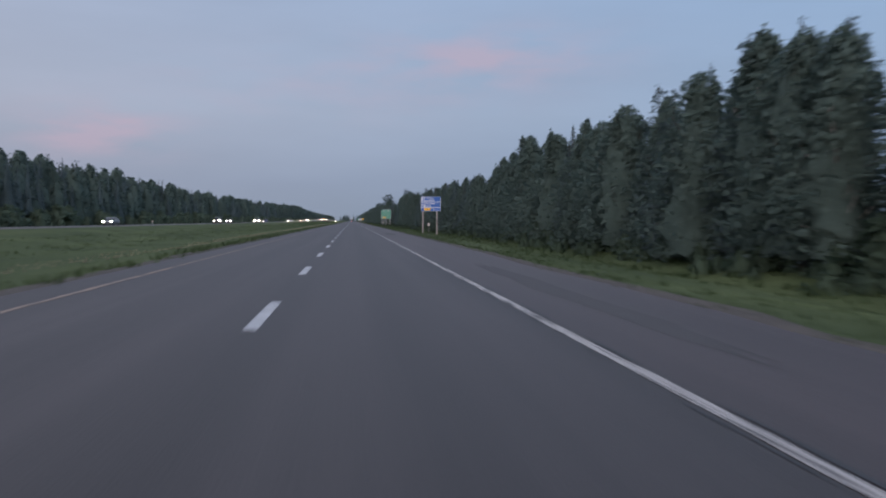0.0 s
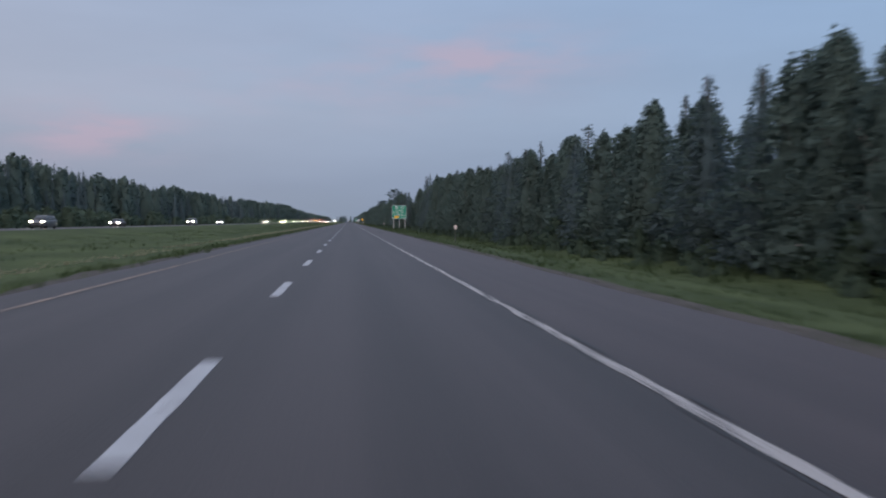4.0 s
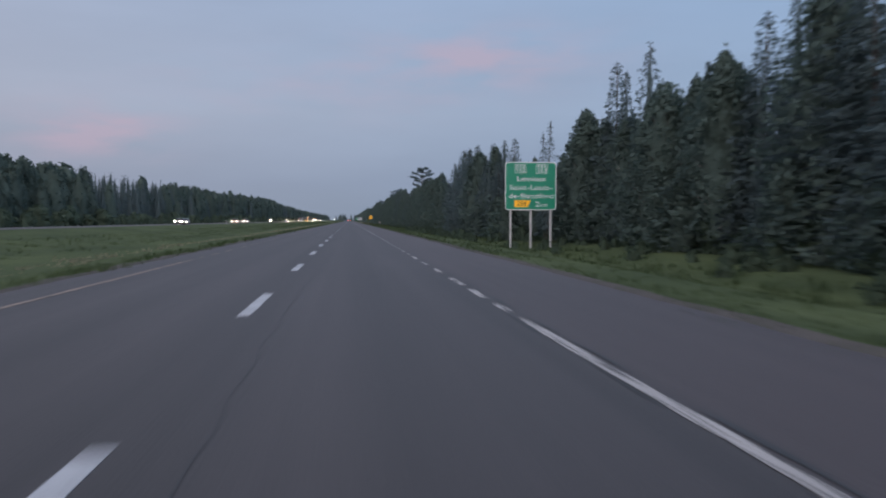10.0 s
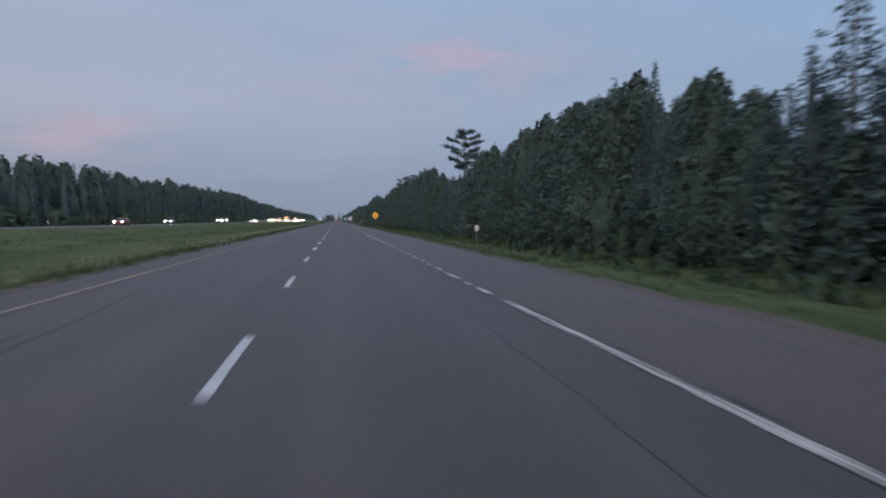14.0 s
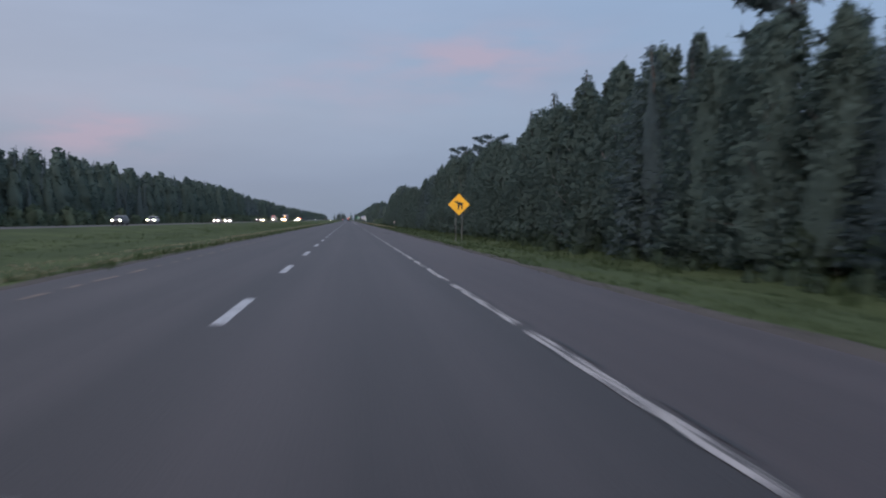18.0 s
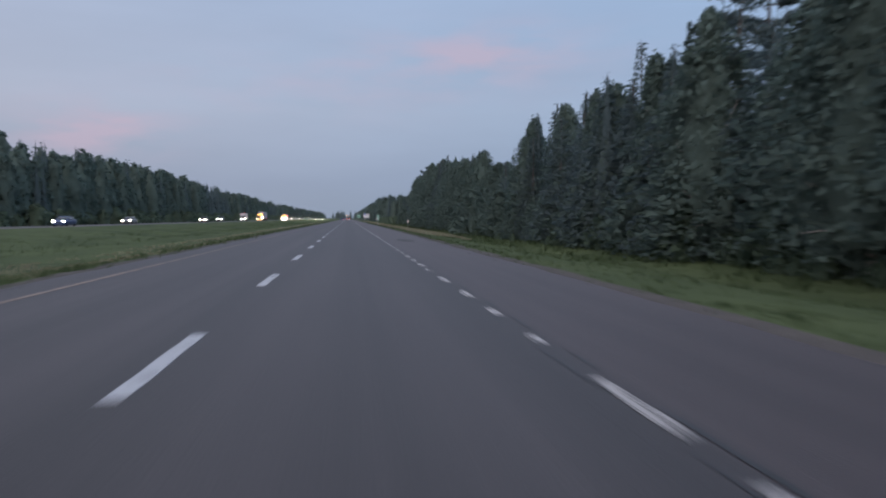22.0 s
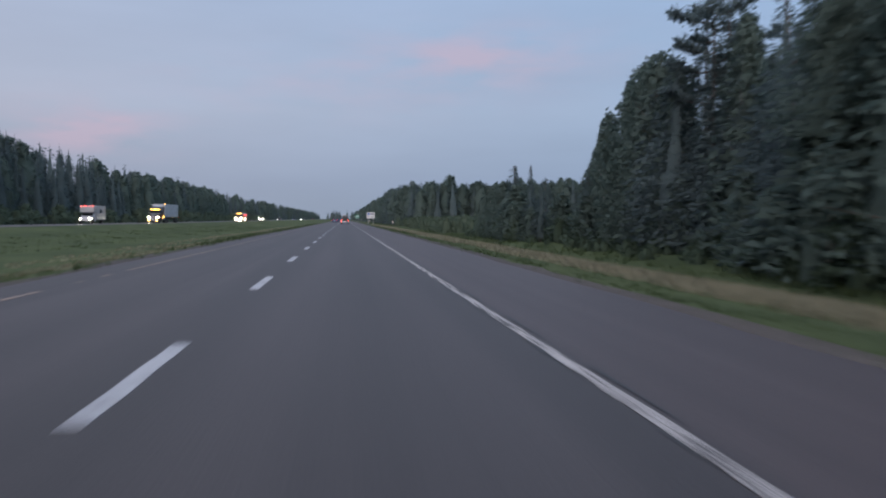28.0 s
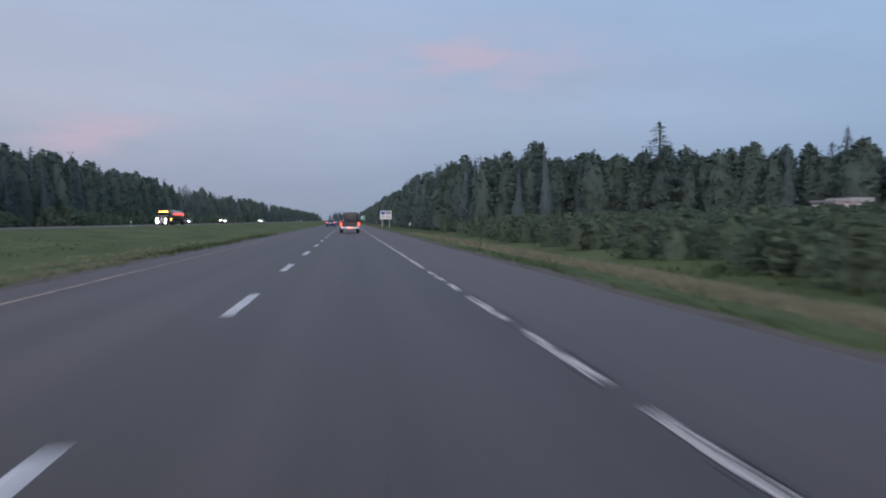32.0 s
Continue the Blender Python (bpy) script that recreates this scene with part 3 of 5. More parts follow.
    V.append(np.array([(-0.06, 0, h * 0.92), (0.06, 0, h * 0.92), (0, 0, h * 1.0), (0, -0.06, h * 0.92), (0, 0.06, h * 0.92), (0, 0, h * 1.0)]))
    T.append(np.array([(0, 1, 2), (3, 4, 5)]) + base)
    return np.concatenate(V), np.concatenate(T)


def leafy_arrays(seed, h=12.0, clumps=46, leaves=70, size=0.30, radius=0.24, low=0.22, spread=0.95, flat=0.75, core=0.5, even=0.5, leaders=0):
    """Crown of a broad-leaved tree: a dense lobed mass under uneven clumps of single leaves; leaders: ragged upright tips."""
    r = np.random.RandomState(seed)
    ph = r.uniform(0, 6.283, 3)

    def reach(u, an):
        env = h * radius * np.sin(np.pi * np.minimum(1, (0.14 + 0.86 * u) ** 0.75)) ** 0.48 * (1.02 - 0.34 * u)
        return env * (1 + 0.16 * np.sin(2 * an + ph[0] + 7 * u) + 0.13 * np.sin(3 * an + ph[1] - 11 * u) + 0.10 * np.sin(5 * an + ph[2] + 23 * u))
    u = r.beta(1.15, 1.2, clumps)
    u[:10] = np.linspace(0.3, 0.97, 10)
    a = r.uniform(0, 6.283, clumps)
    q = reach(u, a) * np.sqrt(r.uniform(0.35, 1.0, clumps))
    q[:10] *= 0.35
    cs = np.stack([q * np.cos(a), q * np.sin(a), h * (low + (0.95 - low) * u), r.uniform(0.45, 1.1, clumps) * spread * h / 12 * (1.15 - 0.6 * u)], 1)
    idx = np.repeat(np.arange(clumps), leaves)
    p = r.normal(size=(len(idx), 3))
    p = p / np.linalg.norm(p, axis=1)[:, None] * (r.uniform(0, 1, len(idx)) ** 0.45)[:, None]
    p[:, 2] *= flat
    p = cs[idx, :3] + p * cs[idx, 3:4]
    # a share of the leaves covers the crown evenly out to its uneven rim
    m = int(len(idx) * even)
    u = r.beta(1.2, 1.1, m)
    an = r.uniform(0, 6.283, m)
    q = reach(u, an) * (0.55 + 0.5 * r.uniform(0, 1, m) ** 0.8)
    pick = r.permutation(len(idx))[:m]
    p[pick] = np.stack([q * np.cos(an), q * np.sin(an), h * (low + (0.985 - low) * u) + r.normal(0, 0.012 * h, m)], 1)
    if leaders:
        extra = []
        for j in range(leaders):
            n_ = max(10, len(idx) // 45)
            an, u0 = r.uniform(0, 6.283), r.uniform(0.62, 0.9)
            q = float(reach(np.array(u0), np.array(an))) * r.uniform(0.2, 0.85)
            tall, w = h * r.uniform(0.09, 0.19), h * r.uniform(0.022, 0.045)
            v = r.uniform(0, 1, n_) ** 1.25
            rr = w * (1 - v) ** 0.8 * np.sqrt(r.uniform(0, 1, n_))
            b = r.uniform(0, 6.283, n_)
            z0 = min(h * (low + (0.95 - low) * u0), h * 1.03 - tall)
            extra.append(np.stack([q * math.cos(an) + rr * np.cos(b), q * math.sin(an) + rr * np.sin(b), z0 + tall * v], 1))
        p = np.concatenate([p] + extra)
    n = len(p)
    a = r.normal(size=(n, 3))
    b = r.normal(size=(n, 3))
    a /= np.linalg.norm(a, axis=1)[:, None]
    b -= (a * b).sum(1)[:, None] * a
    b /= np.linalg.norm(b, axis=1)[:, None]
    s = (size * r.uniform(0.6, 1.3, n))[:, None]
    V = np.stack([p - a * s * 0.6, p + a * s * 0.6 - b * s * 0.25, p + b * s * 0.75], 1).reshape(-1, 3)
    T = np.arange(len(V)).reshape(-1, 3)
    if core:
        HV, HT = [], []

        def rim(ang, u, w):
            return core * float(reach(np.array(u * 0.97), np.array(ang))) * r.uniform(0.82, 1.12)
        hull(HV, HT, 13 if leaves > 40 else 6, 15 if leaves > 40 else 5, 0.9, h, low, rim, r)
        T = np.concatenate([T, np.array(HT) + len(V)])
        V = np.concatenate([V, np.array(HV)])
    return V, T, cs


def trunk_mesh(seed, h, r0, mat, limbs=None, top=0.97):
    rnd = random.Random(seed)
    bm = bmesh.new()
    pts, rad = [], []
    for i in range(7):
        u = i / 6
        pts.append((rnd.gauss(0, 0.05) * u * h / 12, rnd.gauss(0, 0.05) * u * h / 12, h * top * u - (0.4 if i == 0 else 0)))
        rad.append(r0 * (1.25 if i == 0 else 1) * (1 - 0.9 * u) + 0.012)
    tube(bm, pts, rad, 8)
    for tgt in limbs if limbs is not None else []:
        zb = max(0.15 * h, tgt[2] - 0.25 * h)
        tube(bm, [(0, 0, zb), (tgt[0] * 0.45, tgt[1] * 0.45, zb + (tgt[2] - zb) * 0.45), (tgt[0], tgt[1], tgt[2])], [r0 * 0.4 * (1 - zb / h) + 0.02, r0 * 0.22, 0.015], 5)
    me = bpy.data.meshes.new("trunk")
    bm.to_mesh(me)
    bm.free()
    me.materials.append(mat)
    return me


def tree_thing(name, trunk, crown, label, category, group):
    t = new(name)
    t.empty_display_size = 0.5
    for nm, me in (("trunk", trunk), ("crown", crown)):
        o = new(nm, me)
        o.parent = t
    return tagged(t, label, category, group)


# reach, boughs a whorl, droop, share of boughs missing, density of the inner mass, taper
SPRUCE_KINDS = []
for i, (ratio, per, droop, gap, fill, shape) in enumerate([(0.19, 8, 0.45, 0.08, 0.36, 0.72), (0.22, 9, 0.4, 0.12, 0.4, 0.95), (0.16, 8, 0.5, 0.06, 0.38, 0.8), (0.21, 9, 0.1, 0.1, 0.07, 0.8),
                                                           (0.21, 8, 0.5, 0.15, 0.4, 0.8), (0.18, 9, 0.4, 0.08, 0.36, 1.0), (0.22, 9, 0.2, 0.14, 0.07, 0.72), (0.20, 8, 0.3, 0.18, 0.35, 0.7)]):
    v, t = spruce_arrays(20 + i, 12.0, 40 if fill > 0.3 else 36, per, ratio, 10 if fill > 0.3 else 18, 0.03 + 0.02 * (i % 3), droop, gap, fill, shape, 0.30, 1250 if fill > 0.3 else 1000)
    SPRUCE_KINDS.append((trunk_mesh(20 + i, 12.0, 0.15, M_BARK), crown_mesh(v, t, M_SPRUCE)))
LEAF_KINDS = []
for i, (radius, low, clumps) in enumerate([(0.20, 0.06, 80), (0.16, 0.08, 72), (0.22, 0.05, 86), (0.14, 0.08, 66), (0.18, 0.05, 78)]):
    v, t, cs = leafy_arrays(40 + i, 12.0, clumps, 49, 0.235, radius * 1.1, low, spread=0.9, core=0.5, even=0.6, leaders=9)
    LEAF_KINDS.append((trunk_mesh(40 + i, 12.0, 0.14, M_BIRCH if i in (1, 3) else M_BARK, cs[::5, :3]), crown_mesh(v, t, M_LEAF)))
v, t, cs = leafy_arrays(58, 12.0, 60, 66, 0.19, 0.16, 0.42, spread=0.85, core=0.5, leaders=5)
BIRCH = (trunk_mesh(58, 12.0, 0.075, M_BIRCH), crown_mesh(v, t, M_LEAF))
v, t = spruce_arrays(61, 12.0, 34, 6, 0.10, 9, 0.12, 0.5, 0.12, 0.12, twig=0.26, fuzz=500)
SPIRE = (trunk_mesh(61, 12.0, 0.11, M_BARK), crown_mesh(v, t, M_SPRUCE))


def pine_kind(seed, h=24.0):
    """A tall white pine with flat, wide-armed plates of needles in its upper half."""
    r = np.random.RandomState(seed)
    rnd = random.Random(seed)
    bm = bmesh.new()
    tube(bm, [(0, 0, -0.5), (0.1, 0, h * 0.5), (-0.1, 0.1, h * 0.8), (0, 0, h * 0.98)], [0.32, 0.22, 0.13, 0.03], 8)
    V = []
    for i in range(17):
        u = 0.60 + 0.39 * (i / 16)
        z = h * u
        a = i * 2.4 + rnd.uniform(-0.5, 0.5)
        L = h * 0.20 * (1.0 - 1.7 * abs(u - 0.78)) * rnd.uniform(0.45, 1.3)
        tip = (L * math.cos(a), L * math.sin(a), z + L * 0.22)
        tube(bm, [(0, 0, z), (tip[0] * 0.5, tip[1] * 0.5, z + L * 0.03), tip], [0.08, 0.05, 0.012], 5)
        n = 230
        s = 1.08 - 0.75 * r.uniform(0, 1, n) ** 1.5
        wd = r.normal(0, 0.19, n) * L
        px = np.stack([math.cos(a) * L * s - math.sin(a) * wd, math.sin(a) * L * s + math.cos(a) * wd, z + L * 0.22 * s ** 2 + r.uniform(-0.12, 0.3, n)], 1)
        d = r.normal(size=(n, 3)) * 0.34
        e = r.normal(size=(n, 3)) * 0.12
        V.append(np.stack([px - e, px + e, px + d + np.array((0, 0, 0.12))], 1).reshape(-1, 3))
    V = np.concatenate(V)
    me = bpy.data.meshes.new("trunk")
    bm.to_mesh(me)
    bm.free()
    me.materials.append(M_BARK)
    return me, crown_mesh(V, np.arange(len(V)).reshape(-1, 3), M_SPRUCE, h)


PINE_KINDS = [pine_kind(3), pine_kind(8)]

spruce_base = [tree_thing("spruce_tree", a, b, "dark green spruce with drooping boughs at the wood's edge", "tree", "roadside spruces") for a, b in SPRUCE_KINDS]
leaf_base = [tree_thing("deciduous_tree", a, b, "leafy dark green deciduous tree at the wood's edge", "tree", "roadside deciduous trees") for a, b in LEAF_KINDS]
spire_base = tree_thing("spruce_tree", *SPIRE, "thin sparse black spruce rising over the wood", "tree", "sparse spruces")
birch_base = tree_thing("birch_tree", *BIRCH, "birch with a bare pale stem at the wood's edge", "tree", "birches")
pine_base = [tree_thing("pine_tree", a, b, "tall white pine with flat spreading limbs", "tree", "white pines") for a, b in PINE_KINDS]
used = set()


def plant(base, x, y, h, ref=12.0, lean=0.0, wide=1.0):
    """Sets a tree of the kind at a place, with the top h metres above the road."""
    z = ground_z(x, y) - 0.05
    s = (h - z) / ref
    m = pose(x, y, z, lean, random.uniform(-1.5, 1.5), random.uniform(0, 360)) @ Matrix.Diagonal((s * wide, s * wide, s, 1))
    if id(base) in used:
        o = base.copy()
        scene.collection.objects.link(o)
        for c in base.children:
            k = c.copy()
            scene.collection.objects.link(k)
            k.parent = o
    else:
        used.add(id(base))
        o = base
    o.matrix_basis = m
    return o


# height of the right-hand edge of the wood over the road, every 20 m from 20 m on
EDGE_H = [10.2, 11.2, 9.4, 10.2, 9.0, 9.0, 9.8, 9.8, 9.6, 10.0, 9.4, 10.0, 10.6, 11.4, 10.8, 10.4, 14.2, 12.2, 12.6, 8.6, 12.6, 14.2, 8.6, 11.8, 12.0, 11.6, 10.3, 9.2, 11.2, 13.0, 14.2, 12.4,
          12.6, 12.8, 12.9, 12.6, 12.2, 9.6, 8.2, 11.4, 13.4, 14.4, 14.0, 13.6, 13.2, 6.0, 6.2, 4.8]


def front_x(y):
    """Where the front row of the wood stands."""
    return float(np.interp(y, (320, 340, 388, 394, 884, 889, 922, 930), (22.6, 27.2, 27.6, 22.6, 22.6, 26.2, 26.2, 22.6)))


def edge_h(y):
    return float(np.interp(y, np.arange(20, 20 + 20 * len(EDGE_H), 20), EDGE_H))


rt = random.Random(5)
y = 8.0
while y < 957:
    h = edge_h(y) * rt.choice((1.03, 1.0, 0.96, 0.92, 0.87, 0.98))
    x = front_x(y) + rt.uniform(-1.1, 1.6)
    if 389 < y < 398:
        h = rt.uniform(7.5, 9.0)
    leafy = noise.noise(Vector((y * 0.017, 7, 0))) + rt.uniform(-0.35, 0.35) > -0.12
    plant(rt.choice(leaf_base) if leafy else rt.choice(spruce_base), x, y, h, wide=rt.uniform(1.05, 1.5))
    y += rt.uniform(2.3, 3.9)

# trees that stand out on the skyline: y, height over the road; conifers with open boughs, dense conifers, leafy trees
OPEN, DENSE = (3, 6), (0, 1, 2, 4, 5, 7)
for ly, lh in [(31, 10.8), (39, 12.0), (51, 11.3), (81, 10.8), (94, 12.6), (96, 10.4), (225, 11.6), (249, 11.4), (272, 12.2), (291, 12.6), (305, 12.2), (338, 15.8), (376, 17.4), (350, 15.2), (456, 12.4), (452, 12.6), (440, 14.8), (427, 14.2),
               (404, 12.8), (659, 13.7), (682, 14.9), (709, 14.6), (723, 14.8), (601, 14.6), (614, 15.2), (900, 16.4), (897, 15.8)]:
    plant(spruce_base[rt.choice(OPEN)], front_x(ly) + 0.8 + rt.uniform(-0.4, 0.6), ly, lh, wide=rt.uniform(0.95, 1.2))
for ly, lh in [(34, 11.5), (45, 11.6), (73, 11.3), (128, 8.9), (152, 10.2), (205, 10.8), (235, 10.3), (260, 11.8), (315, 10.9), (346, 15.8), (369, 17.6), (373, 16.0), (381, 12.6), (400.5, 10.3), (408, 13.1), (418, 13.5), (438, 14.4), (446, 13.4), (476, 12.8),
               (485, 13.3), (490, 12.2), (505, 12.1), (551, 12.3), (562, 10.4), (625, 15.2), (634, 14.6), (651, 12.6), (664, 13.2), (692, 13.3), (701, 13.2), (736, 13.3), (747, 12.8), (745, 13.4), (750, 13.2), (755, 13.4), (761, 11.6), (766, 10.0), (771, 8.2), (775, 9.0),
               (797, 12.7), (807, 12.8), (819, 14.2), (826, 15.1), (846, 14.7), (863, 14.2), (890, 15.0), (942, 8.4), (936, 8.0)]:
    plant(spruce_base[rt.choice(DENSE)], front_x(ly) + 0.8 + rt.uniform(-0.4, 0.6), ly, lh, wide=rt.uniform(0.85, 1.1))
for ly, lh in [(106, 10.6), (111, 9.8), (145, 10.0), (282, 11.8), (329, 11.0), (342, 15.0), (353, 12.2), (359, 12.6), (364, 13.2), (412, 12.3), (480, 12.6), (678, 13.6), (713, 11.9), (727, 12.4), (784, 12.1), (790, 11.7), (801, 12.0), (832, 14.2),
               (894, 14.6), (903, 13.4), (906, 14.8), (910, 14.9), (912.5, 14.6), (917, 11.6), (920, 9.0), (923, 7.2), (217, 9.8), (214, 9.6), (211, 10.4), (91, 12.2), (298, 12.2), (571, 9.6), (586, 11.8), (592, 13.0), (598, 13.6), (63, 10.2), (68, 11.0), (82, 11.6), (99, 10.8), (718, 12.6), (731, 12.4), (741, 12.8), (752, 12.8)]:
    plant(rt.choice(leaf_base), front_x(ly) + 0.8 + rt.uniform(-0.4, 0.6), ly, lh, wide=rt.uniform(0.85, 1.15))
for lx, ly, lh in [(22.1, 380, 12.0), (22.9, 384, 11.2), (62, 1107, 21.0), (92, 1098, 16.5), (96, 1086, 17.5)]:
    plant(spire_base, lx, ly, lh, wide=2.5 if lx > 30 else 1.0)
for lx, ly, lh in [(20.6, 284.6, 10.5), (20.9, 877, 12.5)]:
    plant(birch_base, lx, ly, lh)
for lx, ly, lh in [(30.1, 593, 21.4), (28.0, 684, 16.6), (27.5, 712, 17.2), (27.0, 899, 16.6)]:
    plant(pine_base[int(ly) % 2], lx, ly, lh, ref=24.0)
for lx, ly, lh in [(40.7, 1121, 18.0), (85, 1116, 17.2), (70, 1125, 15.5)]:
    plant(leaf_base[0], lx, ly, lh, wide=1.25)
for lx, ly, lh in [(90, 1092, 18.6), (99, 1084, 17.6), (58, 1140, 16.5)]:
    plant(spruce_base[1], lx, ly, lh, wide=1.2)


def scatter(name, spots, kinds, mat, label, category):
    """Many trees in one mesh; spots: x, y, height over the road, spread; kinds: pattern arrays 12 m high."""
    vs, ts, ns, base = [], [], [], 0
    kinds = [(v, *soft_normals(v, t)) for v, t in kinds]
    r = np.random.RandomState(77)
    for x, y, h, wide in spots:
        v, nn, t = kinds[r.randint(len(kinds))]
        z = ground_z(x, y) - 0.1
        s = (h - z) / 12.0
        a = r.uniform(0, 6.283)
        rot = np.array(((math.cos(a), -math.sin(a), 0), (math.sin(a), math.cos(a), 0), (0, 0, 1)))
        vs.append((v * (s * wide, s * wide, s)) @ rot.T + (x, y, z))
        ts.append(t + base)
        ns.append(nn @ rot.T)
        base += len(v)
    ob = new(name, mesh_from(name, np.concatenate(vs), np.concatenate(ts), mat, normals=np.concatenate(ns)))
    return tagged(ob, label, category, kind="stuff")


MID_SPRUCE = [spruce_arrays(100 + i, 12.0, 18, 6, 0.18 + 0.015 * (i % 3), 4, 0.03, 0.45, 0.0, 0.5, twig=0.5, fuzz=160) for i in range(5)]
FAR_SPRUCE = [spruce_arrays(120 + i, 12.0, 13, 5, 0.16 + 0.015 * (i % 3), 3, 0.02, 0.45, 0.05, 0.62, shape=0.85, twig=0.6, fuzz=90) for i in range(5)]
MID_LEAF = [leafy_arrays(140 + i, 12.0, 34, 20, 0.42, 0.19, 0.06, core=0.55, even=0.6, leaders=5)[:2] for i in range(5)]
FAR_LEAF = [leafy_arrays(160 + i, 12.0, 28, 14, 0.55, 0.2, 0.04, core=0.75, even=0.6, leaders=4)[:2] for i in range(4)]
rw = random.Random(11)
spots_s, spots_l = [], []
# behind the right-hand edge
y = -10.0
while y < 914:
    for x0 in (27.0 + front_x(y) - 22.6,):
        h = edge_h(y) * rw.uniform(0.74, 0.94)
        (spots_s if rw.random() < 0.6 else spots_l).append((x0 + rw.uniform(-1.6, 1.6), y + rw.uniform(-1.5, 1.5), h, rw.uniform(0.95, 1.4)))
    y += 3.4
scatter("spruce_wood", spots_s, MID_SPRUCE, M_SPRUCE, "dense dark spruce wood behind the roadside trees", "woods")
scatter("deciduous_wood", spots_l, MID_LEAF, M_LEAF, "dense dark leafy wood behind the roadside trees", "woods")
CLEAR_LEAF = [leafy_arrays(170 + i, 12.0, 28, 24, 0.40, 0.19, 0.03, core=0.72, even=0.6, leaders=6)[:2] for i in range(5)]
rear = []
# young rounded trees that stand before the tall ones
spots_l = []
y = 10.0
while y < 952:
    thick = float(np.interp(y, (0, 260, 300, 330, 360, 390, 460, 500, 600, 640, 700, 740, 880, 950), (0.35, 0.3, 0.5, 0.7, 0.9, 0.7, 0.6, 0.8, 0.5, 0.6, 0.7, 0.95, 0.95, 0.9)))
    if rw.random() < thick:
        spots_l.append((front_x(y) - rw.uniform(0.2, 1.8), y, rw.uniform(2.2, 5.6) * (0.75 + 0.35 * thick), rw.uniform(1.5, 2.3)))
    y += rw.uniform(2.6, 4.4)
YOUNG = [leafy_arrays(240 + i, 12.0, 38, 24, 0.52, 0.2, 0.02, spread=1.2, core=0.36, even=0.6, leaders=5)[:2] for i in range(6)]
scatter("young_trees", spots_l, YOUNG, M_LEAF, "young rounded leafy trees before the tall wood", "shrubs")
# the wood set back round the overgrown clearing, and its edge beyond
spots_s, spots_l = [], []
for i in range(400):
    y = rw.uniform(900, 1150)
    x = float(np.interp(y, (900, 950, 985, 1075, 1100, 1118, 1140), (28, 60, 86, 90, 72, 46, 27))) + rw.uniform(0, 1) ** 1.3 * 18
    (spots_s if rw.random() < 0.25 else rear).append((x, y, rw.uniform(10.5, 16.5), rw.uniform(1.2, 1.9)))
for i in range(90):
    x = rw.uniform(36, 86)
    rear.append((x, 1118 - (x - 46) * 0.69 + rw.uniform(0, 12), rw.uniform(11.0, 15.5), rw.uniform(1.2, 1.8)))
y = 1112.0
while y < 2600:
    for x0 in (24.0, 29.0):
        (spots_s if rw.random() < 0.65 else spots_l).append((x0 + rw.uniform(-1.5, 2.5) + max(0, 1130 - y) * 0.6, y, rw.uniform(12.0, 16.5), rw.uniform(1.1, 1.6)))
    y += rw.uniform(2.6, 4.6) if y < 1500 else 9.0
scatter("spruce_wood", spots_s, MID_SPRUCE, M_SPRUCE, "far spruce wood round an overgrown clearing", "woods")
scatter("deciduous_wood", spots_l, FAR_LEAF + MID_LEAF[:2], M_LEAF, "far leafy wood round an overgrown clearing", "woods")
scatter("deciduous_wood", rear, CLEAR_LEAF, M_LEAF, "dense leafy wood standing round an overgrown clearing", "woods")
# left of the opposite carriageway
spots_s, spots_l = [], []
y = 50.0
while y < 2600:
    h0 = float(np.interp(y, (50, 150, 300, 350, 400, 480, 640, 760, 900, 1060, 1150, 1300, 2600), (16.4, 16.0, 15.0, 14.2, 15.2, 14.6, 16.2, 17.4, 19.6, 18.4, 17.2, 16.4, 16.0)))
    h0 += 1.4 * noise.noise(Vector((y * 0.035, 2, 0)))
    for x0, share in ((-66.0, rw.uniform(0.86, 1.02)), (-61.5, rw.uniform(0.5, 0.86)))[:2 if rw.random() < 0.75 else 1]:
        leafy = noise.noise(Vector((y * 0.012, 19, 0))) + rw.uniform(-0.3, 0.3) > 0.02
        (spots_l if leafy else spots_s).append((x0 + rw.uniform(-2, 2), y + rw.uniform(-1.5, 1.5), h0 * share, rw.uniform(0.9, 1.35)))
    y += rw.uniform(1.3, 2.3) if y < 1250 else rw.uniform(3.0, 6.0)
scatter("spruce_wood", spots_s, FAR_SPRUCE, M_SPRUCE, "long dark spruce wood beyond the opposite carriageway", "woods")
scatter("deciduous_wood", spots_l, FAR_LEAF, M_LEAF, "leafy trees among the spruces beyond the opposite carriageway", "woods")
# the depth of the woods on both sides
DEEP = [spruce_arrays(200 + i, 12.0, 5, 3, 0.20, 3, 0.02, 0.45, 0.0, 0.75, twig=1.6, fuzz=20) for i in range(4)]
spots_s = []
for i in range(320):
    y = rw.uniform(-10, 900)
    spots_s.append((front_x(y) + 9 + rw.uniform(0, 42), y, edge_h(y) * rw.uniform(0.6, 0.85), rw.uniform(1.6, 2.4)))
    y = rw.uniform(60, 1300)
    spots_s.append((-71 - rw.uniform(0, 42), y, rw.uniform(9.5, 12.0), rw.uniform(1.6, 2.4)))
scatter("spruce_wood", spots_s, DEEP, M_SPRUCE, "deep dark wood behind the roadside trees", "woods")
# ridge that closes the view
spots_s = [(rw.uniform(-500, 500), rw.uniform(2650, 2760), rw.uniform(14, 24), rw.uniform(2.0, 3.0)) for i in range(200)]
scatter("spruce_wood", spots_s, FAR_SPRUCE, M_SPRUCE, "distant wooded ridge at the end of the road", "woods")

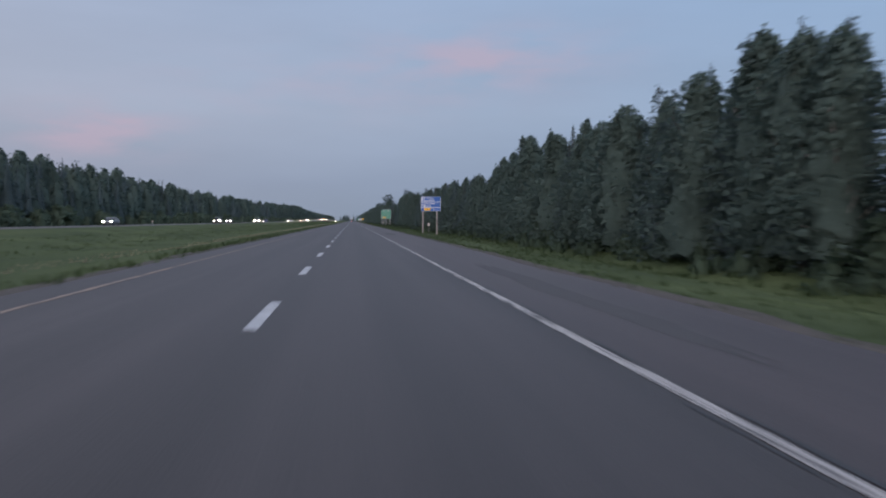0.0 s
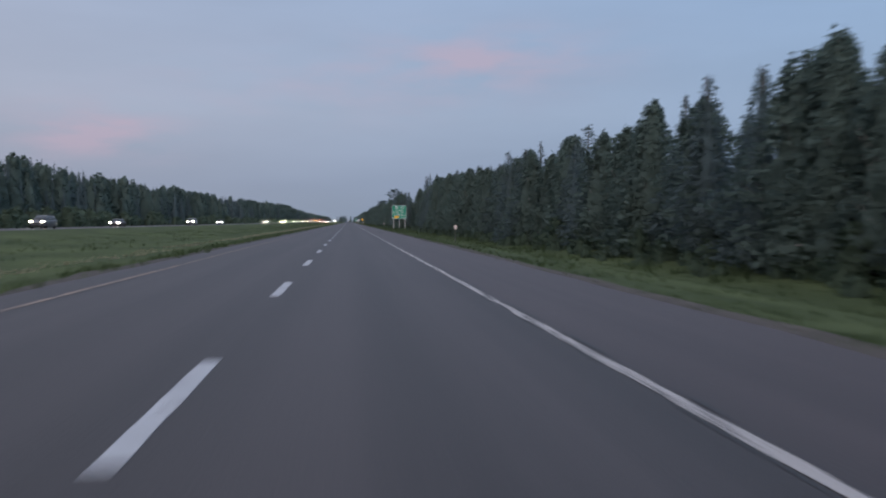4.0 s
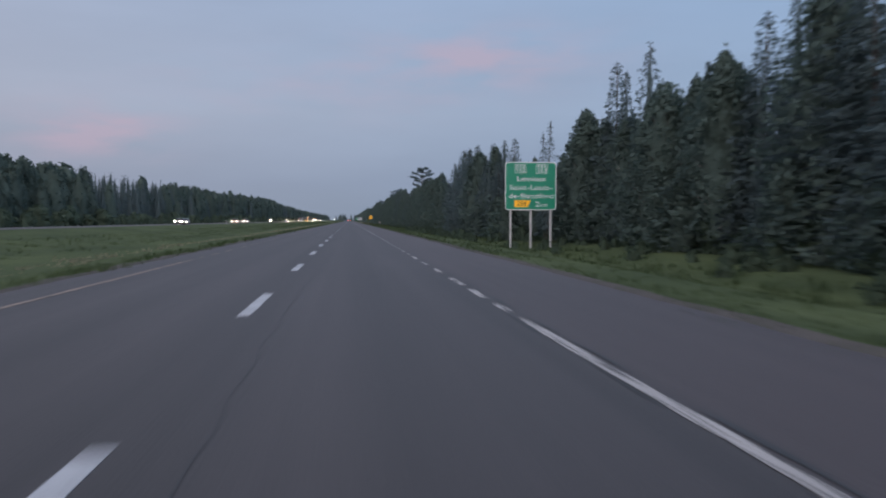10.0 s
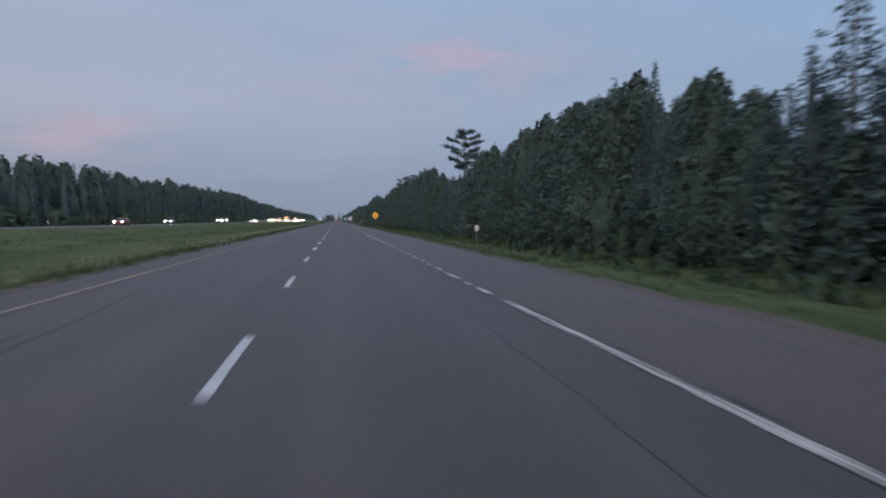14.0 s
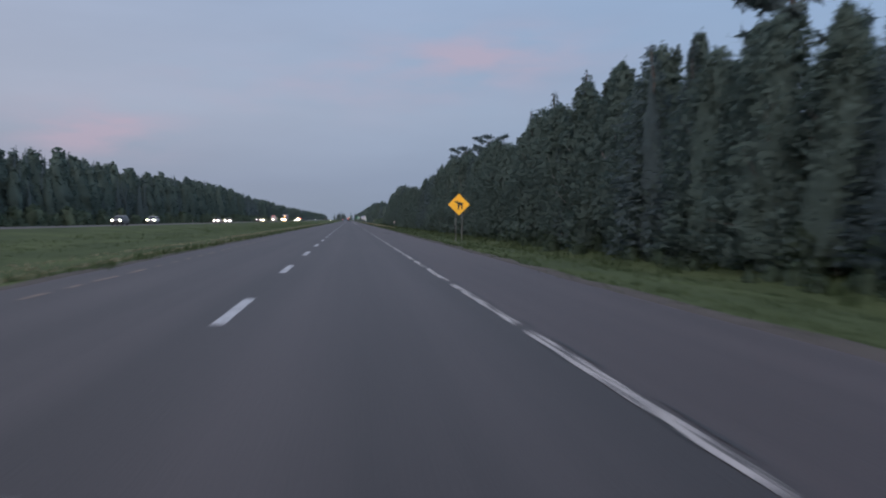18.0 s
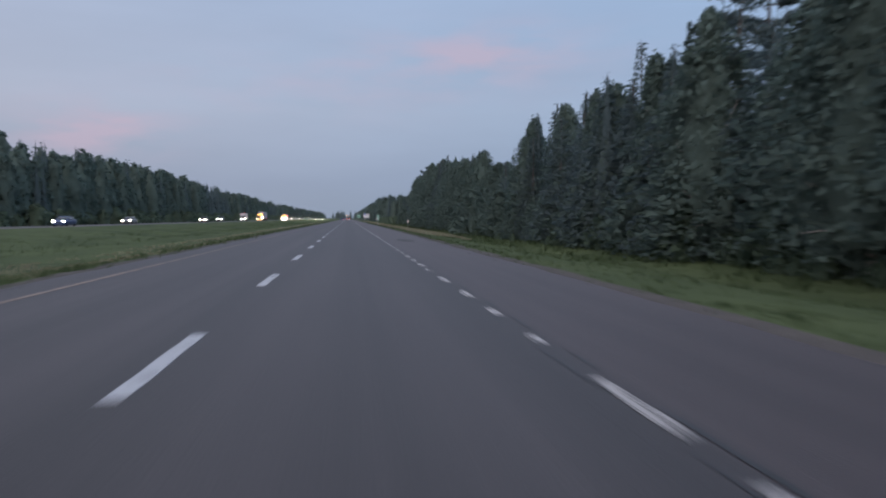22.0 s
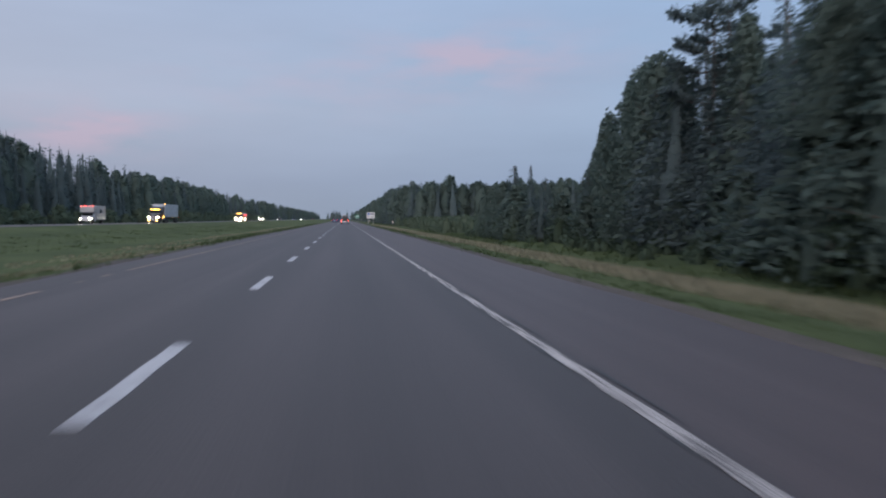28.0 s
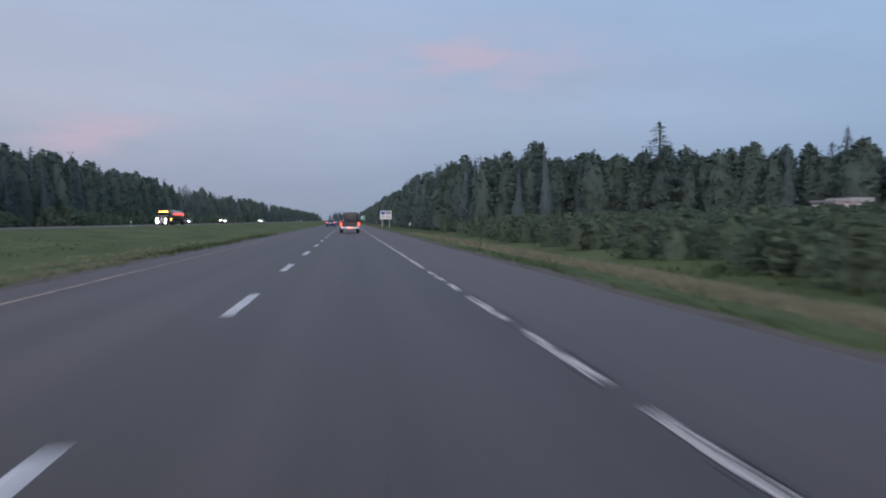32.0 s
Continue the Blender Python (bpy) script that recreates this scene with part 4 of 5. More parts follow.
# undergrowth at the foot of the wood, and shrubs in the clearing
NEAR_BUSH = [leafy_arrays(190 + i, 12.0, 20, 14, 1.25, 0.42, 0.02, spread=2.4, core=0.4)[:2] for i in range(6)]
CLEAR_BUSH = [leafy_arrays(196 + i, 12.0, 22, 20, 0.95, 0.42, 0.02, spread=2.4, core=0.45)[:2] for i in range(6)]
BUSH = [leafy_arrays(180 + i, 12.0, 14, 10, 1.9, 0.42, 0.02, spread=2.6, core=0.5)[:2] for i in range(3)]
spots = []
y = 6.0
while y < 960:
    spots.append((front_x(y) - 1.0 + rw.uniform(-0.9, 1.2), y, rw.uniform(0.2, 2.0), rw.uniform(1.0, 1.6)))
    y += rw.uniform(2.4, 4.8)
scatter("undergrowth", spots, NEAR_BUSH, M_SHRUB, "leafy undergrowth along the foot of the wood", "shrubs")
DITCH = [leafy_arrays(210 + i, 12.0, 12, 10, 1.9, 0.5, 0.0, spread=3.0, core=0.55)[:2] for i in range(6)]
spots = []
for i in range(800):
    y = rw.uniform(6, 962)
    near = float(np.interp(y, (0, 60, 290, 330, 400, 480, 520, 620, 660, 720, 760, 890, 940), (18.3, 18.3, 18.0, 18.0, 15.0, 15.5, 18.0, 18.5, 20.5, 20.5, 19.0, 20.5, 20.5)))
    u = rw.random()
    x = near + 1.2 * noise.noise(Vector((y * 0.06, 4, 0))) + (front_x(y) - 0.5 - near) * u
    g = ground_z(x, y)
    spots.append((x, y, g + rw.uniform(0.4, 0.9) + 1.1 * u * rw.random(), rw.uniform(1.1, 1.9)))
scatter("undergrowth", spots, DITCH, M_SHRUB, "tall dark weeds and low shrubs in the ditch below the wood", "shrubs")
spots = []
for i in range(540):
    y = rw.uniform(958, 1125)
    x = rw.uniform(0, 1) ** 1.2 * 58 + float(np.interp(y, (958, 980, 1125), (23, 20.0, 21.0)))
    spots.append((x, y, rw.uniform(1.0, 2.2) + (x - 22) * 0.03, rw.uniform(1.1, 1.8)))
for i in range(70):
    x = rw.uniform(60, 77)
    spots.append((x, 970 + (x - 1.6) * rw.uniform(1.2, 1.5), rw.uniform(2.6, 3.7), rw.uniform(1.2, 1.8)))
scatter("undergrowth", spots, CLEAR_BUSH, M_PALE, "low pale green shrubs filling an overgrown clearing", "shrubs")
spots = []
y = 60.0
while y < 1400:
    spots.append((-57.5 + rw.uniform(-1.5, 1.5), y, rw.uniform(1.4, 4.4), rw.uniform(1.2, 2.0)))
    y += rw.uniform(2.5, 5.0)
scatter("undergrowth", spots, BUSH, M_PALE, "low shrubs at the foot of the wood beyond the median", "shrubs")


# ---- grass ----
def turned(V):
    """Triangles of three corners each, turned to face upwards."""
    t = np.arange(len(V)).reshape(-1, 3)
    down = np.cross(V[t[:, 1]] - V[t[:, 0]], V[t[:, 2]] - V[t[:, 0]])[:, 2] < 0
    t[down] = t[down][:, ::-1]
    return t


def tufts(name, n, xr, yr, tall, mat, label, seed, blades=5):
    r = np.random.RandomState(seed)
    x, y = r.uniform(*xr, n), r.uniform(*yr, n)
    keep = [noise.noise(Vector((a * 0.4, b * 0.12, seed))) + r.uniform(-0.4, 0.5) > 0 for a, b in zip(x, y)]
    x, y = x[keep], y[keep]
    z = np.array([ground_z(a, b) for a, b in zip(x, y)])
    m = len(x) * blades
    px, py, pz = np.repeat(x, blades), np.repeat(y, blades), np.repeat(z, blades)
    a = r.uniform(0, 6.283, m)
    h = tall * r.uniform(0.4, 1.2, m)
    lean = h * r.uniform(0.3, 1.3, m)
    ox, oy = r.normal(0, 0.22, m), r.normal(0, 0.3, m)
    w = 0.035 + 0.05 * h
    p = np.stack([px + ox, py + oy, pz - 0.03], 1)
    s = np.stack([-np.sin(a) * w, np.cos(a) * w, np.zeros(m)], 1)
    tip = p + np.stack([np.cos(a) * lean, np.sin(a) * lean, h], 1)
    V = np.stack([p - s, p + s, tip], 1).reshape(-1, 3)
    return tagged(new(name, mesh_from(name, V, turned(V), mat, normals=np.tile((0.0, 0.0, 1.0), (len(V), 1)))), label, "grass", kind="stuff")


tufts("grass", 30000, (7.0, 21.0), (4, 1010), 0.13, M_BLADE, "uneven green grass on the verge", 1)
tufts("grass", 9000, (6.6, 8.0), (4, 1010), 0.12, M_BLADE, "short grass at the pavement's edge", 2)
tufts("grass", 22000, (-30.0, -5.2), (10, 1040), 0.08, M_BLADE, "rough green grass on the median", 3)
tufts("grass", 26000, (9.3, 13.4), (740, 1060), 0.27, M_STRAW, "dry straw-coloured grass on the verge", 4)
tufts("grass", 9000, (-9.6, -6.0), (440, 1040), 0.17, M_STRAW, "dry seeding grass along the median's edge", 5)
tufts("weeds", 8000, (-6.4, -4.95), (8, 1040), 0.26, M_BLADE, "uneven weeds along the median's edge", 9)
tufts("grass", 4500, (-14.5, -11.0), (8, 1040), 0.20, M_STRAW, "dry seeding grass in the median's hollow", 7)
tufts("grass", 9000, (-27.0, -17.0), (20, 1040), 0.2, M_BLADE, "tall uneven grass on the far side of the median", 8)
tufts("weeds", 3000, (16.0, 21.0), (4, 1010), 0.45, M_BLADE, "tall weeds in the ditch by the wood", 6, blades=9)


# ---- signs ----
def plate(bm, x0, x1, y, z0, z1, r=0.0, t=0.02, n=5):
    """An upright panel that faces -y, with rounded corners."""
    pts = []
    for cx, cz, a0 in ((x1 - r, z1 - r, 0), (x0 + r, z1 - r, 90), (x0 + r, z0 + r, 180), (x1 - r, z0 + r, 270)):
        for k in range(n if r else 1):
            a = radians(a0 + 90 * k / max(1, n - 1))
            pts.append((cx + r * math.cos(a), cz + r * math.sin(a)))
    f = [bm.verts.new((a, y, b)) for a, b in pts]
    g = [bm.verts.new((a, y + t, b)) for a, b in pts]
    bm.faces.new(f)
    bm.faces.new(list(reversed(g)))
    m = len(pts)
    for i in range(m):
        bm.faces.new((f[i], g[i], g[(i + 1) % m], f[(i + 1) % m]))


def plated(name, x0, x1, y, z0, z1, mat, parent, r=0.0, t=0.02, label=""):
    bm = bmesh.new()
    plate(bm, x0, x1, y, z0, z1, r, t)
    return part(name, bm, mat, parent, label)


def exit_tab(parent, x0, x1, y, z0, z1):
    bm = bmesh.new()
    c = (z1 - z0) * 0.45
    f = [bm.verts.new(p) for p in ((x0, y, z0), (x1 - c, y, z0), (x1, y, z1), (x0, y, z1))]
    g = [bm.verts.new((v.co.x, y + 0.008, v.co.z)) for v in f]
    bm.faces.new(f)
    bm.faces.new(list(reversed(g)))
    for i in range(4):
        bm.faces.new((f[i], g[i], g[(i + 1) % 4], f[(i + 1) % 4]))
    tab = part("exit_tab", bm, M_ORANGE, parent, "amber exit number tab")
    return tab


def green_sign(x, y, w, h, zb):
    """Large green destination sign on three posts."""
    s = empty("road_sign", x, y, 0)
    tagged(s, "large green destination sign with white lettering on three posts", "road sign")
    for px_ in (-w * 0.39, 0.02, w * 0.395):
        bm = bmesh.new()
        box(bm, px_ - 0.085, px_ + 0.085, 0.05, 0.20, ground_z(x + px_, y) - 0.3, zb + h - 0.15, 0.015)
        part("post", bm, M_STEEL, s, "pale galvanised post")
    for zz in (zb + 0.5, zb + h * 0.5, zb + h - 0.5):
        boxed("brace", (-w * 0.46, w * 0.46, 0.024, 0.05, zz - 0.05, zz + 0.05), M_STEEL, s)
    plated("panel", -w / 2, w / 2, 0, zb, zb + h, M_WHITE, s, 0.28, 0.024)
    plated("face", -w / 2 + 0.07, w / 2 - 0.07, -0.006, zb + 0.07, zb + h - 0.07, M_GREEN, s, 0.24, 0.006)
    yf = -0.012
    for cx, num in ((-w * 0.20, "162"), (w * 0.215, "263")):
        bw, bh, zz = w * 0.225, h * 0.19, zb + h * 0.765
        for a, b, c, d in ((-bw / 2, bw / 2, zz, zz + 0.035), (-bw / 2, bw / 2, zz + bh - 0.035, zz + bh), (-bw / 2, -bw / 2 + 0.035, zz, zz + bh), (bw / 2 - 0.035, bw / 2, zz, zz + bh), (-bw / 2, bw / 2, zz + bh * 0.62, zz + bh * 0.65)):
            plated("shield_line", cx + a, cx + b, yf, c, d, M_WHITE, s, 0, 0.004)
        for k in (-0.28, 0, 0.28):
            plated("shield_mark", cx + k * bw - 0.08, cx + k * bw + 0.08, yf, zz + bh * 0.72, zz + bh * 0.9, M_WHITE, s, 0, 0.004)
        lettering(num, 0.52, M_WHITE, s, cx, yf, zz + bh * 0.13, "route_number", width=bw * 0.75)
    lettering("Lemieux", 0.62, M_WHITE, s, w * 0.01, yf, zb + h * 0.605, "place_name", width=w * 0.56)
    lettering("Saint-Louis-", 0.62, M_WHITE, s, -w * 0.0, yf, zb + h * 0.425, "place_name", width=w * 0.83)
    lettering("de-Blandford", 0.62, M_WHITE, s, w * 0.01, yf, zb + h * 0.25, "place_name", width=w * 0.86)
    exit_tab(s, -w * 0.32, 0.0, yf, zb + h * 0.065, zb + h * 0.205)
    lettering("235", 0.56, M_BLACK, s, -w * 0.175, yf - 0.006, zb + h * 0.095, "exit_number", width=w * 0.18)
    lettering("2", 0.68, M_WHITE, s, w * 0.13, yf, zb + h * 0.075, "distance", width=w * 0.075)
    lettering("km", 0.42, M_WHITE, s, w * 0.26, yf, zb + h * 0.08, "distance", width=w * 0.13)
    return s


def blue_sign(x, y, w, h, zb):
    """Blue tourist services sign on two timber posts."""
    s = empty("road_sign", x, y, 0)
    tagged(s, "blue tourist services sign in three bands on two timber posts", "road sign")
    for px_ in (-w * 0.40, w * 0.31):
        bm = bmesh.new()
        box(bm, px_ - 0.1, px_ + 0.1, 0.05, 0.24, ground_z(x + px_, y) - 0.3, zb + h - 0.2, 0.02)
        part("post", bm, M_WOODPOST, s, "grey timber post")
    plated("panel", -w / 2, w / 2, 0, zb, zb + h, M_WHITE, s, 0.06, 0.03)
    bands = ((0.0, 0.245), (0.26, 0.625), (0.64, 1.0))
    for a, b in bands:
        plated("band", -w / 2 + 0.045, w / 2 - 0.045, -0.006, zb + h * a + 0.035, zb + h * b - 0.035, M_BLUE, s, 0.03, 0.006, "blue sheet band")
    yf = -0.012
    # camping and garden pictograms as plain shapes
    for tri in (((-0.47, 0.66), (-0.47, 0.965), (-0.27, 0.965)), ((-0.37, 0.67), (-0.31, 0.79), (-0.25, 0.67))):
        bm = bmesh.new()
        bm.faces.new([bm.verts.new((w * a, yf, zb + h * b)) for a, b in tri])
        part("pictogram", bm, M_WHITE, s)
    plated("pictogram", -w * 0.44, -w * 0.36, yf - 0.004, zb + h * 0.87, zb + h * 0.94, M_BLUE, s, 0.02, 0.003)
    for tri in (((-0.47, 0.36), (-0.435, 0.58), (-0.40, 0.36)), ((-0.37, 0.30), (-0.32, 0.56), (-0.26, 0.30))):
        bm = bmesh.new()
        bm.faces.new([bm.verts.new((w * a, yf, zb + h * b)) for a, b in tri])
        part("pictogram", bm, M_WHITE, s)
    plated("pictogram", -w * 0.345, -w * 0.29, yf, zb + h * 0.54, zb + h * 0.59, M_WHITE, s, 0.02, 0.003)
    lettering("Camping", 0.38, M_WHITE, s, -w * 0.055, yf, zb + h * 0.84, "service_name", width=w * 0.345)
    # words too small to read, as slim bars
    for a, b, c in ((-0.23, -0.13, 0.71), (-0.10, 0.16, 0.71), (-0.23, -0.09, 0.49), (-0.06, 0.21, 0.49), (-0.23, 0.03, 0.335)):
        plated("line_of_writing", w * a, w * b, yf, zb + h * c, zb + h * (c + 0.048), M_WHITE, s, 0.03, 0.003)
    exit_tab(s, -w * 0.34, w * 0.0, yf, zb + h * 0.05, zb + h * 0.215)
    lettering("235", 0.34, M_BLACK, s, -w * 0.19, yf - 0.006, zb + h * 0.085, "exit_number", width=w * 0.19)
    lettering("2", 0.42, M_WHITE, s, w * 0.145, yf, zb + h * 0.07, "distance", width=w * 0.075)
    lettering("km", 0.24, M_WHITE, s, w * 0.275, yf, zb + h * 0.07, "distance", width=w * 0.13)
    return s


M_DULL = material("weathered_steel_post", (0.12, 0.12, 0.118), 0.7, None, 3.0, 30.0, 0.2)


def amber_sign(x, y, z, d):
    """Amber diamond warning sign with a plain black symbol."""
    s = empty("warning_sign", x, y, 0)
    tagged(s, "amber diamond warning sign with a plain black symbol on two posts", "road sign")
    for px_ in (-0.25, 0.25):
        bm = bmesh.new()
        box(bm, px_ - 0.035, px_ + 0.035, 0.04, 0.10, ground_z(x + px_, y) - 0.3, z + 0.35, 0.008)
        part("post", bm, M_DULL, s, "dull steel post")
    for nm, mat, r, yy, t in (("panel", M_BLACK, d / 2, 0.0, 0.02), ("face", M_ORANGE, d / 2 - 0.035, -0.006, 0.006)):
        bm = bmesh.new()
        side_ = r * math.sqrt(2)
        plate(bm, -side_ / 2, side_ / 2, yy, -side_ / 2, side_ / 2, 0.07, t)
        bmesh.ops.rotate(bm, verts=bm.verts, cent=(0, 0, 0), matrix=Matrix.Rotation(radians(45), 3, "Y"))
        bmesh.ops.translate(bm, verts=bm.verts, vec=(0, 0, z))
        part(nm, bm, mat, s)
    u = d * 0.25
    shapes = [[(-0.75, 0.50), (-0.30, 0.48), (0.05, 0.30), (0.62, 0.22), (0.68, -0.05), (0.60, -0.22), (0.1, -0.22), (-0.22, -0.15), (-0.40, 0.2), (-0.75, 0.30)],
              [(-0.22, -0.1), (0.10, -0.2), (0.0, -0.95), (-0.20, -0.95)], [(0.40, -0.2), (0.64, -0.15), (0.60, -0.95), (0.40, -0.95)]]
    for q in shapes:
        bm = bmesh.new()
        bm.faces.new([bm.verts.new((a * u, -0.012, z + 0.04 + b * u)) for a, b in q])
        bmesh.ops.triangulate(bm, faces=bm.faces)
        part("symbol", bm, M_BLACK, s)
    return s


green_sign(18.35, 372.0, 4.9, 4.5, 2.26)
blue_sign(14.70, 125.8, 3.4, 2.5, 2.94)
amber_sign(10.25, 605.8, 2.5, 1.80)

# white advance sign and a green one farther on
s = tagged(empty("road_sign", 15.5, 1241, 0), "white information sign with grey panels on two posts", "road sign")
for px_ in (-1.3, 1.3):
    boxed("post", (px_ - 0.1, px_ + 0.1, 0.05, 0.22, ground_z(15.5 + px_, 1241) - 0.3, 4.6), M_STEEL, s)
plated("panel", -2.1, 2.1, 0, 1.75, 4.85, M_WHITE, s, 0.12, 0.03)
for a, b, c, d, mt in ((-1.8, -0.35, 3.5, 4.6, M_BLUE), (-0.1, 1.8, 3.55, 4.55, M_SEAM), (-1.8, -0.4, 2.0, 3.2, M_STEEL), (0.0, 1.8, 2.1, 3.1, M_STEEL)):
    plated("line_of_writing", a, b, -0.008, c, d, material("faded_ink", (0.30, 0.30, 0.33), 0.6, None, 2.0, 20.0, 0.02) if mt is M_SEAM else mt, s, 0.1, 0.004)
s = tagged(empty("road_sign", 16.5, 1720, 0), "green destination sign on two posts", "road sign")
for px_ in (-1.5, 1.5):
    boxed("post", (px_ - 0.1, px_ + 0.1, 0.05, 0.22, ground_z(16.5 + px_, 1720) - 0.3, 5.5), M_STEEL, s)
plated("panel", -2.3, 2.3, 0, 2.2, 6.2, M_WHITE, s, 0.25, 0.03)
plated("face", -2.2, 2.2, -0.008, 2.3, 6.1, M_GREEN, s, 0.22, 0.006)
for zz in (5.0, 4.1, 3.2):
    plated("line_of_writing", -1.6, 1.6, -0.014, zz, zz + 0.4, M_WHITE, s, 0.05, 0.004)

# kilometre marker
s = tagged(empty("kilometre_marker", 8.2, 831.7, 0), "narrow green kilometre marker plate on a steel post", "road marker")
boxed("post", (-0.035, 0.035, 0.02, 0.06, ground_z(8.2, 831.7) - 0.3, 1.9), M_STEEL, s)
plated("plate", -0.2, 0.2, 0, 0.95, 2.0, M_WHITE, s, 0.04, 0.012)
plated("face", -0.18, 0.18, -0.004, 0.97, 1.98, M_GREEN, s, 0.03, 0.004)
for k, zz in enumerate((1.66, 1.38, 1.10)):
    plated("line_of_writing", -0.09, 0.09, -0.008, zz, zz + 0.18, M_WHITE, s, 0.02, 0.003)


M_REFLECTOR = material("weathered_reflector_sheet", (0.58, 0.49, 0.45), 0.5, (0.46, 0.39, 0.36), 4.0, 30.0, 0.05)
M_POST = material("dull_steel_post", (0.13, 0.13, 0.125), 0.7, None, 3.0, 30.0, 0.2)


def delineator(x, y):
    """Slim roadside post with a white reflector plate."""
    s = empty("delineator_post", x, y, 0)
    tagged(s, "slim steel delineator post with a white reflector plate", "marker post", "delineator posts")
    g = ground_z(x, y)
    boxed("post", (-0.018, 0.018, 0.012, 0.035, g - 0.3, 1.08), M_POST, s)
    plated("reflector", -0.085, 0.085, 0, 0.78, 1.06, M_REFLECTOR, s, 0.02, 0.012, "white reflector plate")


for dx, dy in ((8.74, 72.2), (8.6, 172.0), (8.3, 269.9), (7.95, 462.7), (8.67, 662.5), (8.5, 753.8), (8.5, 853.0), (8.44, 954.1), (8.5, 1052.0), (8.5, 1152.0)):
    delineator(dx, dy)
for dy in (133.0, 330.0, 520.0, 720.0, 905.0, 1095.0, 1290.0):
    s = empty("delineator_post", -33.2, dy, 0)
    tagged(s, "slim steel delineator post with a white reflector plate", "marker post", "delineator posts")
    boxed("post", (-0.025, 0.025, 0.012, 0.04, ground_z(-33.2, dy) - 0.3, 1.2), M_STEEL, s)
    plated("reflector", -0.075, 0.075, 0, 0.9, 1.2, M_REFLECTOR, s, 0.02, 0.012, "white reflector plate")

# pale low building among the shrubs of the clearing
M_CLAD = material("weathered_white_cladding", (0.55, 0.50, 0.52), 0.8, (0.36, 0.31, 0.33), 0.6, 12.0, 0.3, mixfac=0.9, stretch=(1, 1, 0.2))
M_ROOFM = material("grey_metal_roof", (0.42, 0.41, 0.43), 0.5, (0.30, 0.29, 0.31), 0.8, 10.0, 0.2, metal=0.3)
s = tagged(empty("shed", 79.4, 1077, ground_z(79.4, 1077)), "low weathered white shed half hidden by shrubs", "building")
zb = -ground_z(79.4, 1077)
boxed("wall", (-1.9, 4.2, 0, 6, 0, 4.3 + zb), M_CLAD, s, "weathered white cladding")
boxed("roof", (-2.2, 0.6, -0.3, 6.3, 4.3 + zb, 4.62 + zb), M_ROOFM, s, "thin grey metal roof", 0.03)
boxed("roof", (0.75, 4.6, -0.3, 6.3, 4.3 + zb, 5.0 + zb), M_ROOFM, s, "pale metal roof section", 0.03)
for k in range(3):
    boxed("cladding_seam", (-1.2 + 1.7 * k, -1.15 + 1.7 * k, -0.03, 0, 0.2, 4.25 + zb), M_ROOFM, s)


# ---- vehicles: built facing -y, at their own origin ----
def car_paint(name, col):
    return material(name, col, 0.3, tuple(c * 0.9 for c in col), 3.0, 60.0, 0.0, metal=0.2, spec=0.6)


PAINTS = [car_paint("silver_car_paint", (0.16, 0.165, 0.175)), car_paint("black_car_paint", (0.02, 0.02, 0.024)), car_paint("white_car_paint", (0.40, 0.40, 0.41)),
          car_paint("red_car_paint", (0.20, 0.02, 0.02)), car_paint("blue_car_paint", (0.03, 0.06, 0.16)), car_paint("grey_car_paint", (0.12, 0.12, 0.13))]


def ring(y, hw, z0, z1, round_=0.18, n=4, top=1.0):
    """A rounded section across the vehicle; top narrows its upper corners."""
    pts = []
    r = min(round_, hw * 0.6, (z1 - z0) * 0.45)
    for sx, sz, a0 in ((1, 1, 0), (-1, 1, 90), (-1, -1, 180), (1, -1, 270)):
        w = hw * (top if sz > 0 else 1.0)
        cx, cz = sx * (w - r), (z1 - r if sz > 0 else z0 + r)
        for k in range(n):
            a = radians(a0 + 90 * k / (n - 1))
            pts.append((cx + r * math.cos(a), y, cz + r * math.sin(a)))
    return pts


def lathe_wheel(parent, x, y, r, w, name="wheel"):
    bm = bmesh.new()
    prof = [(-w / 2, r * 0.62), (-w / 2, r * 0.93), (-w * 0.36, r), (w * 0.36, r), (w / 2, r * 0.93), (w / 2, r * 0.62)]
    n = 14
    rows = [[bm.verts.new((px_, q * math.cos(2 * math.pi * k / n), q * math.sin(2 * math.pi * k / n))) for px_, q in prof] for k in range(n)]
    for k in range(n):
        a, b = rows[k], rows[(k + 1) % n]
        for i in range(len(prof)):
            j = (i + 1) % len(prof)
            bm.faces.new((a[i], a[j], b[j], b[i]))
    wh = part(name, bm, M_RUBBER, parent, smooth=False)
    wh.location = (x, y, r)
    bm = bmesh.new()
    bmesh.ops.create_cone(bm, cap_ends=True, segments=16, radius1=r * 0.63, radius2=r * 0.5, depth=w * 0.9)
    bmesh.ops.rotate(bm, verts=bm.verts, cent=(0, 0, 0), matrix=Matrix.Rotation(radians(90), 3, "Y"))
    part("rim", bm, M_CHROME, wh, "grey metal rim")
    return wh


def lamp_part(name, parent, x, y, z, w, h, mat, label="", d=0.06):
    bm = bmesh.new()
    bmesh.ops.create_uvsphere(bm, u_segments=10, v_segments=7, radius=0.5)
    bmesh.ops.scale(bm, verts=bm.verts, vec=(w, d * 2, h))
    bmesh.ops.translate(bm, verts=bm.verts, vec=(x, y, z))
    return part(name, bm, mat, parent, label, True)


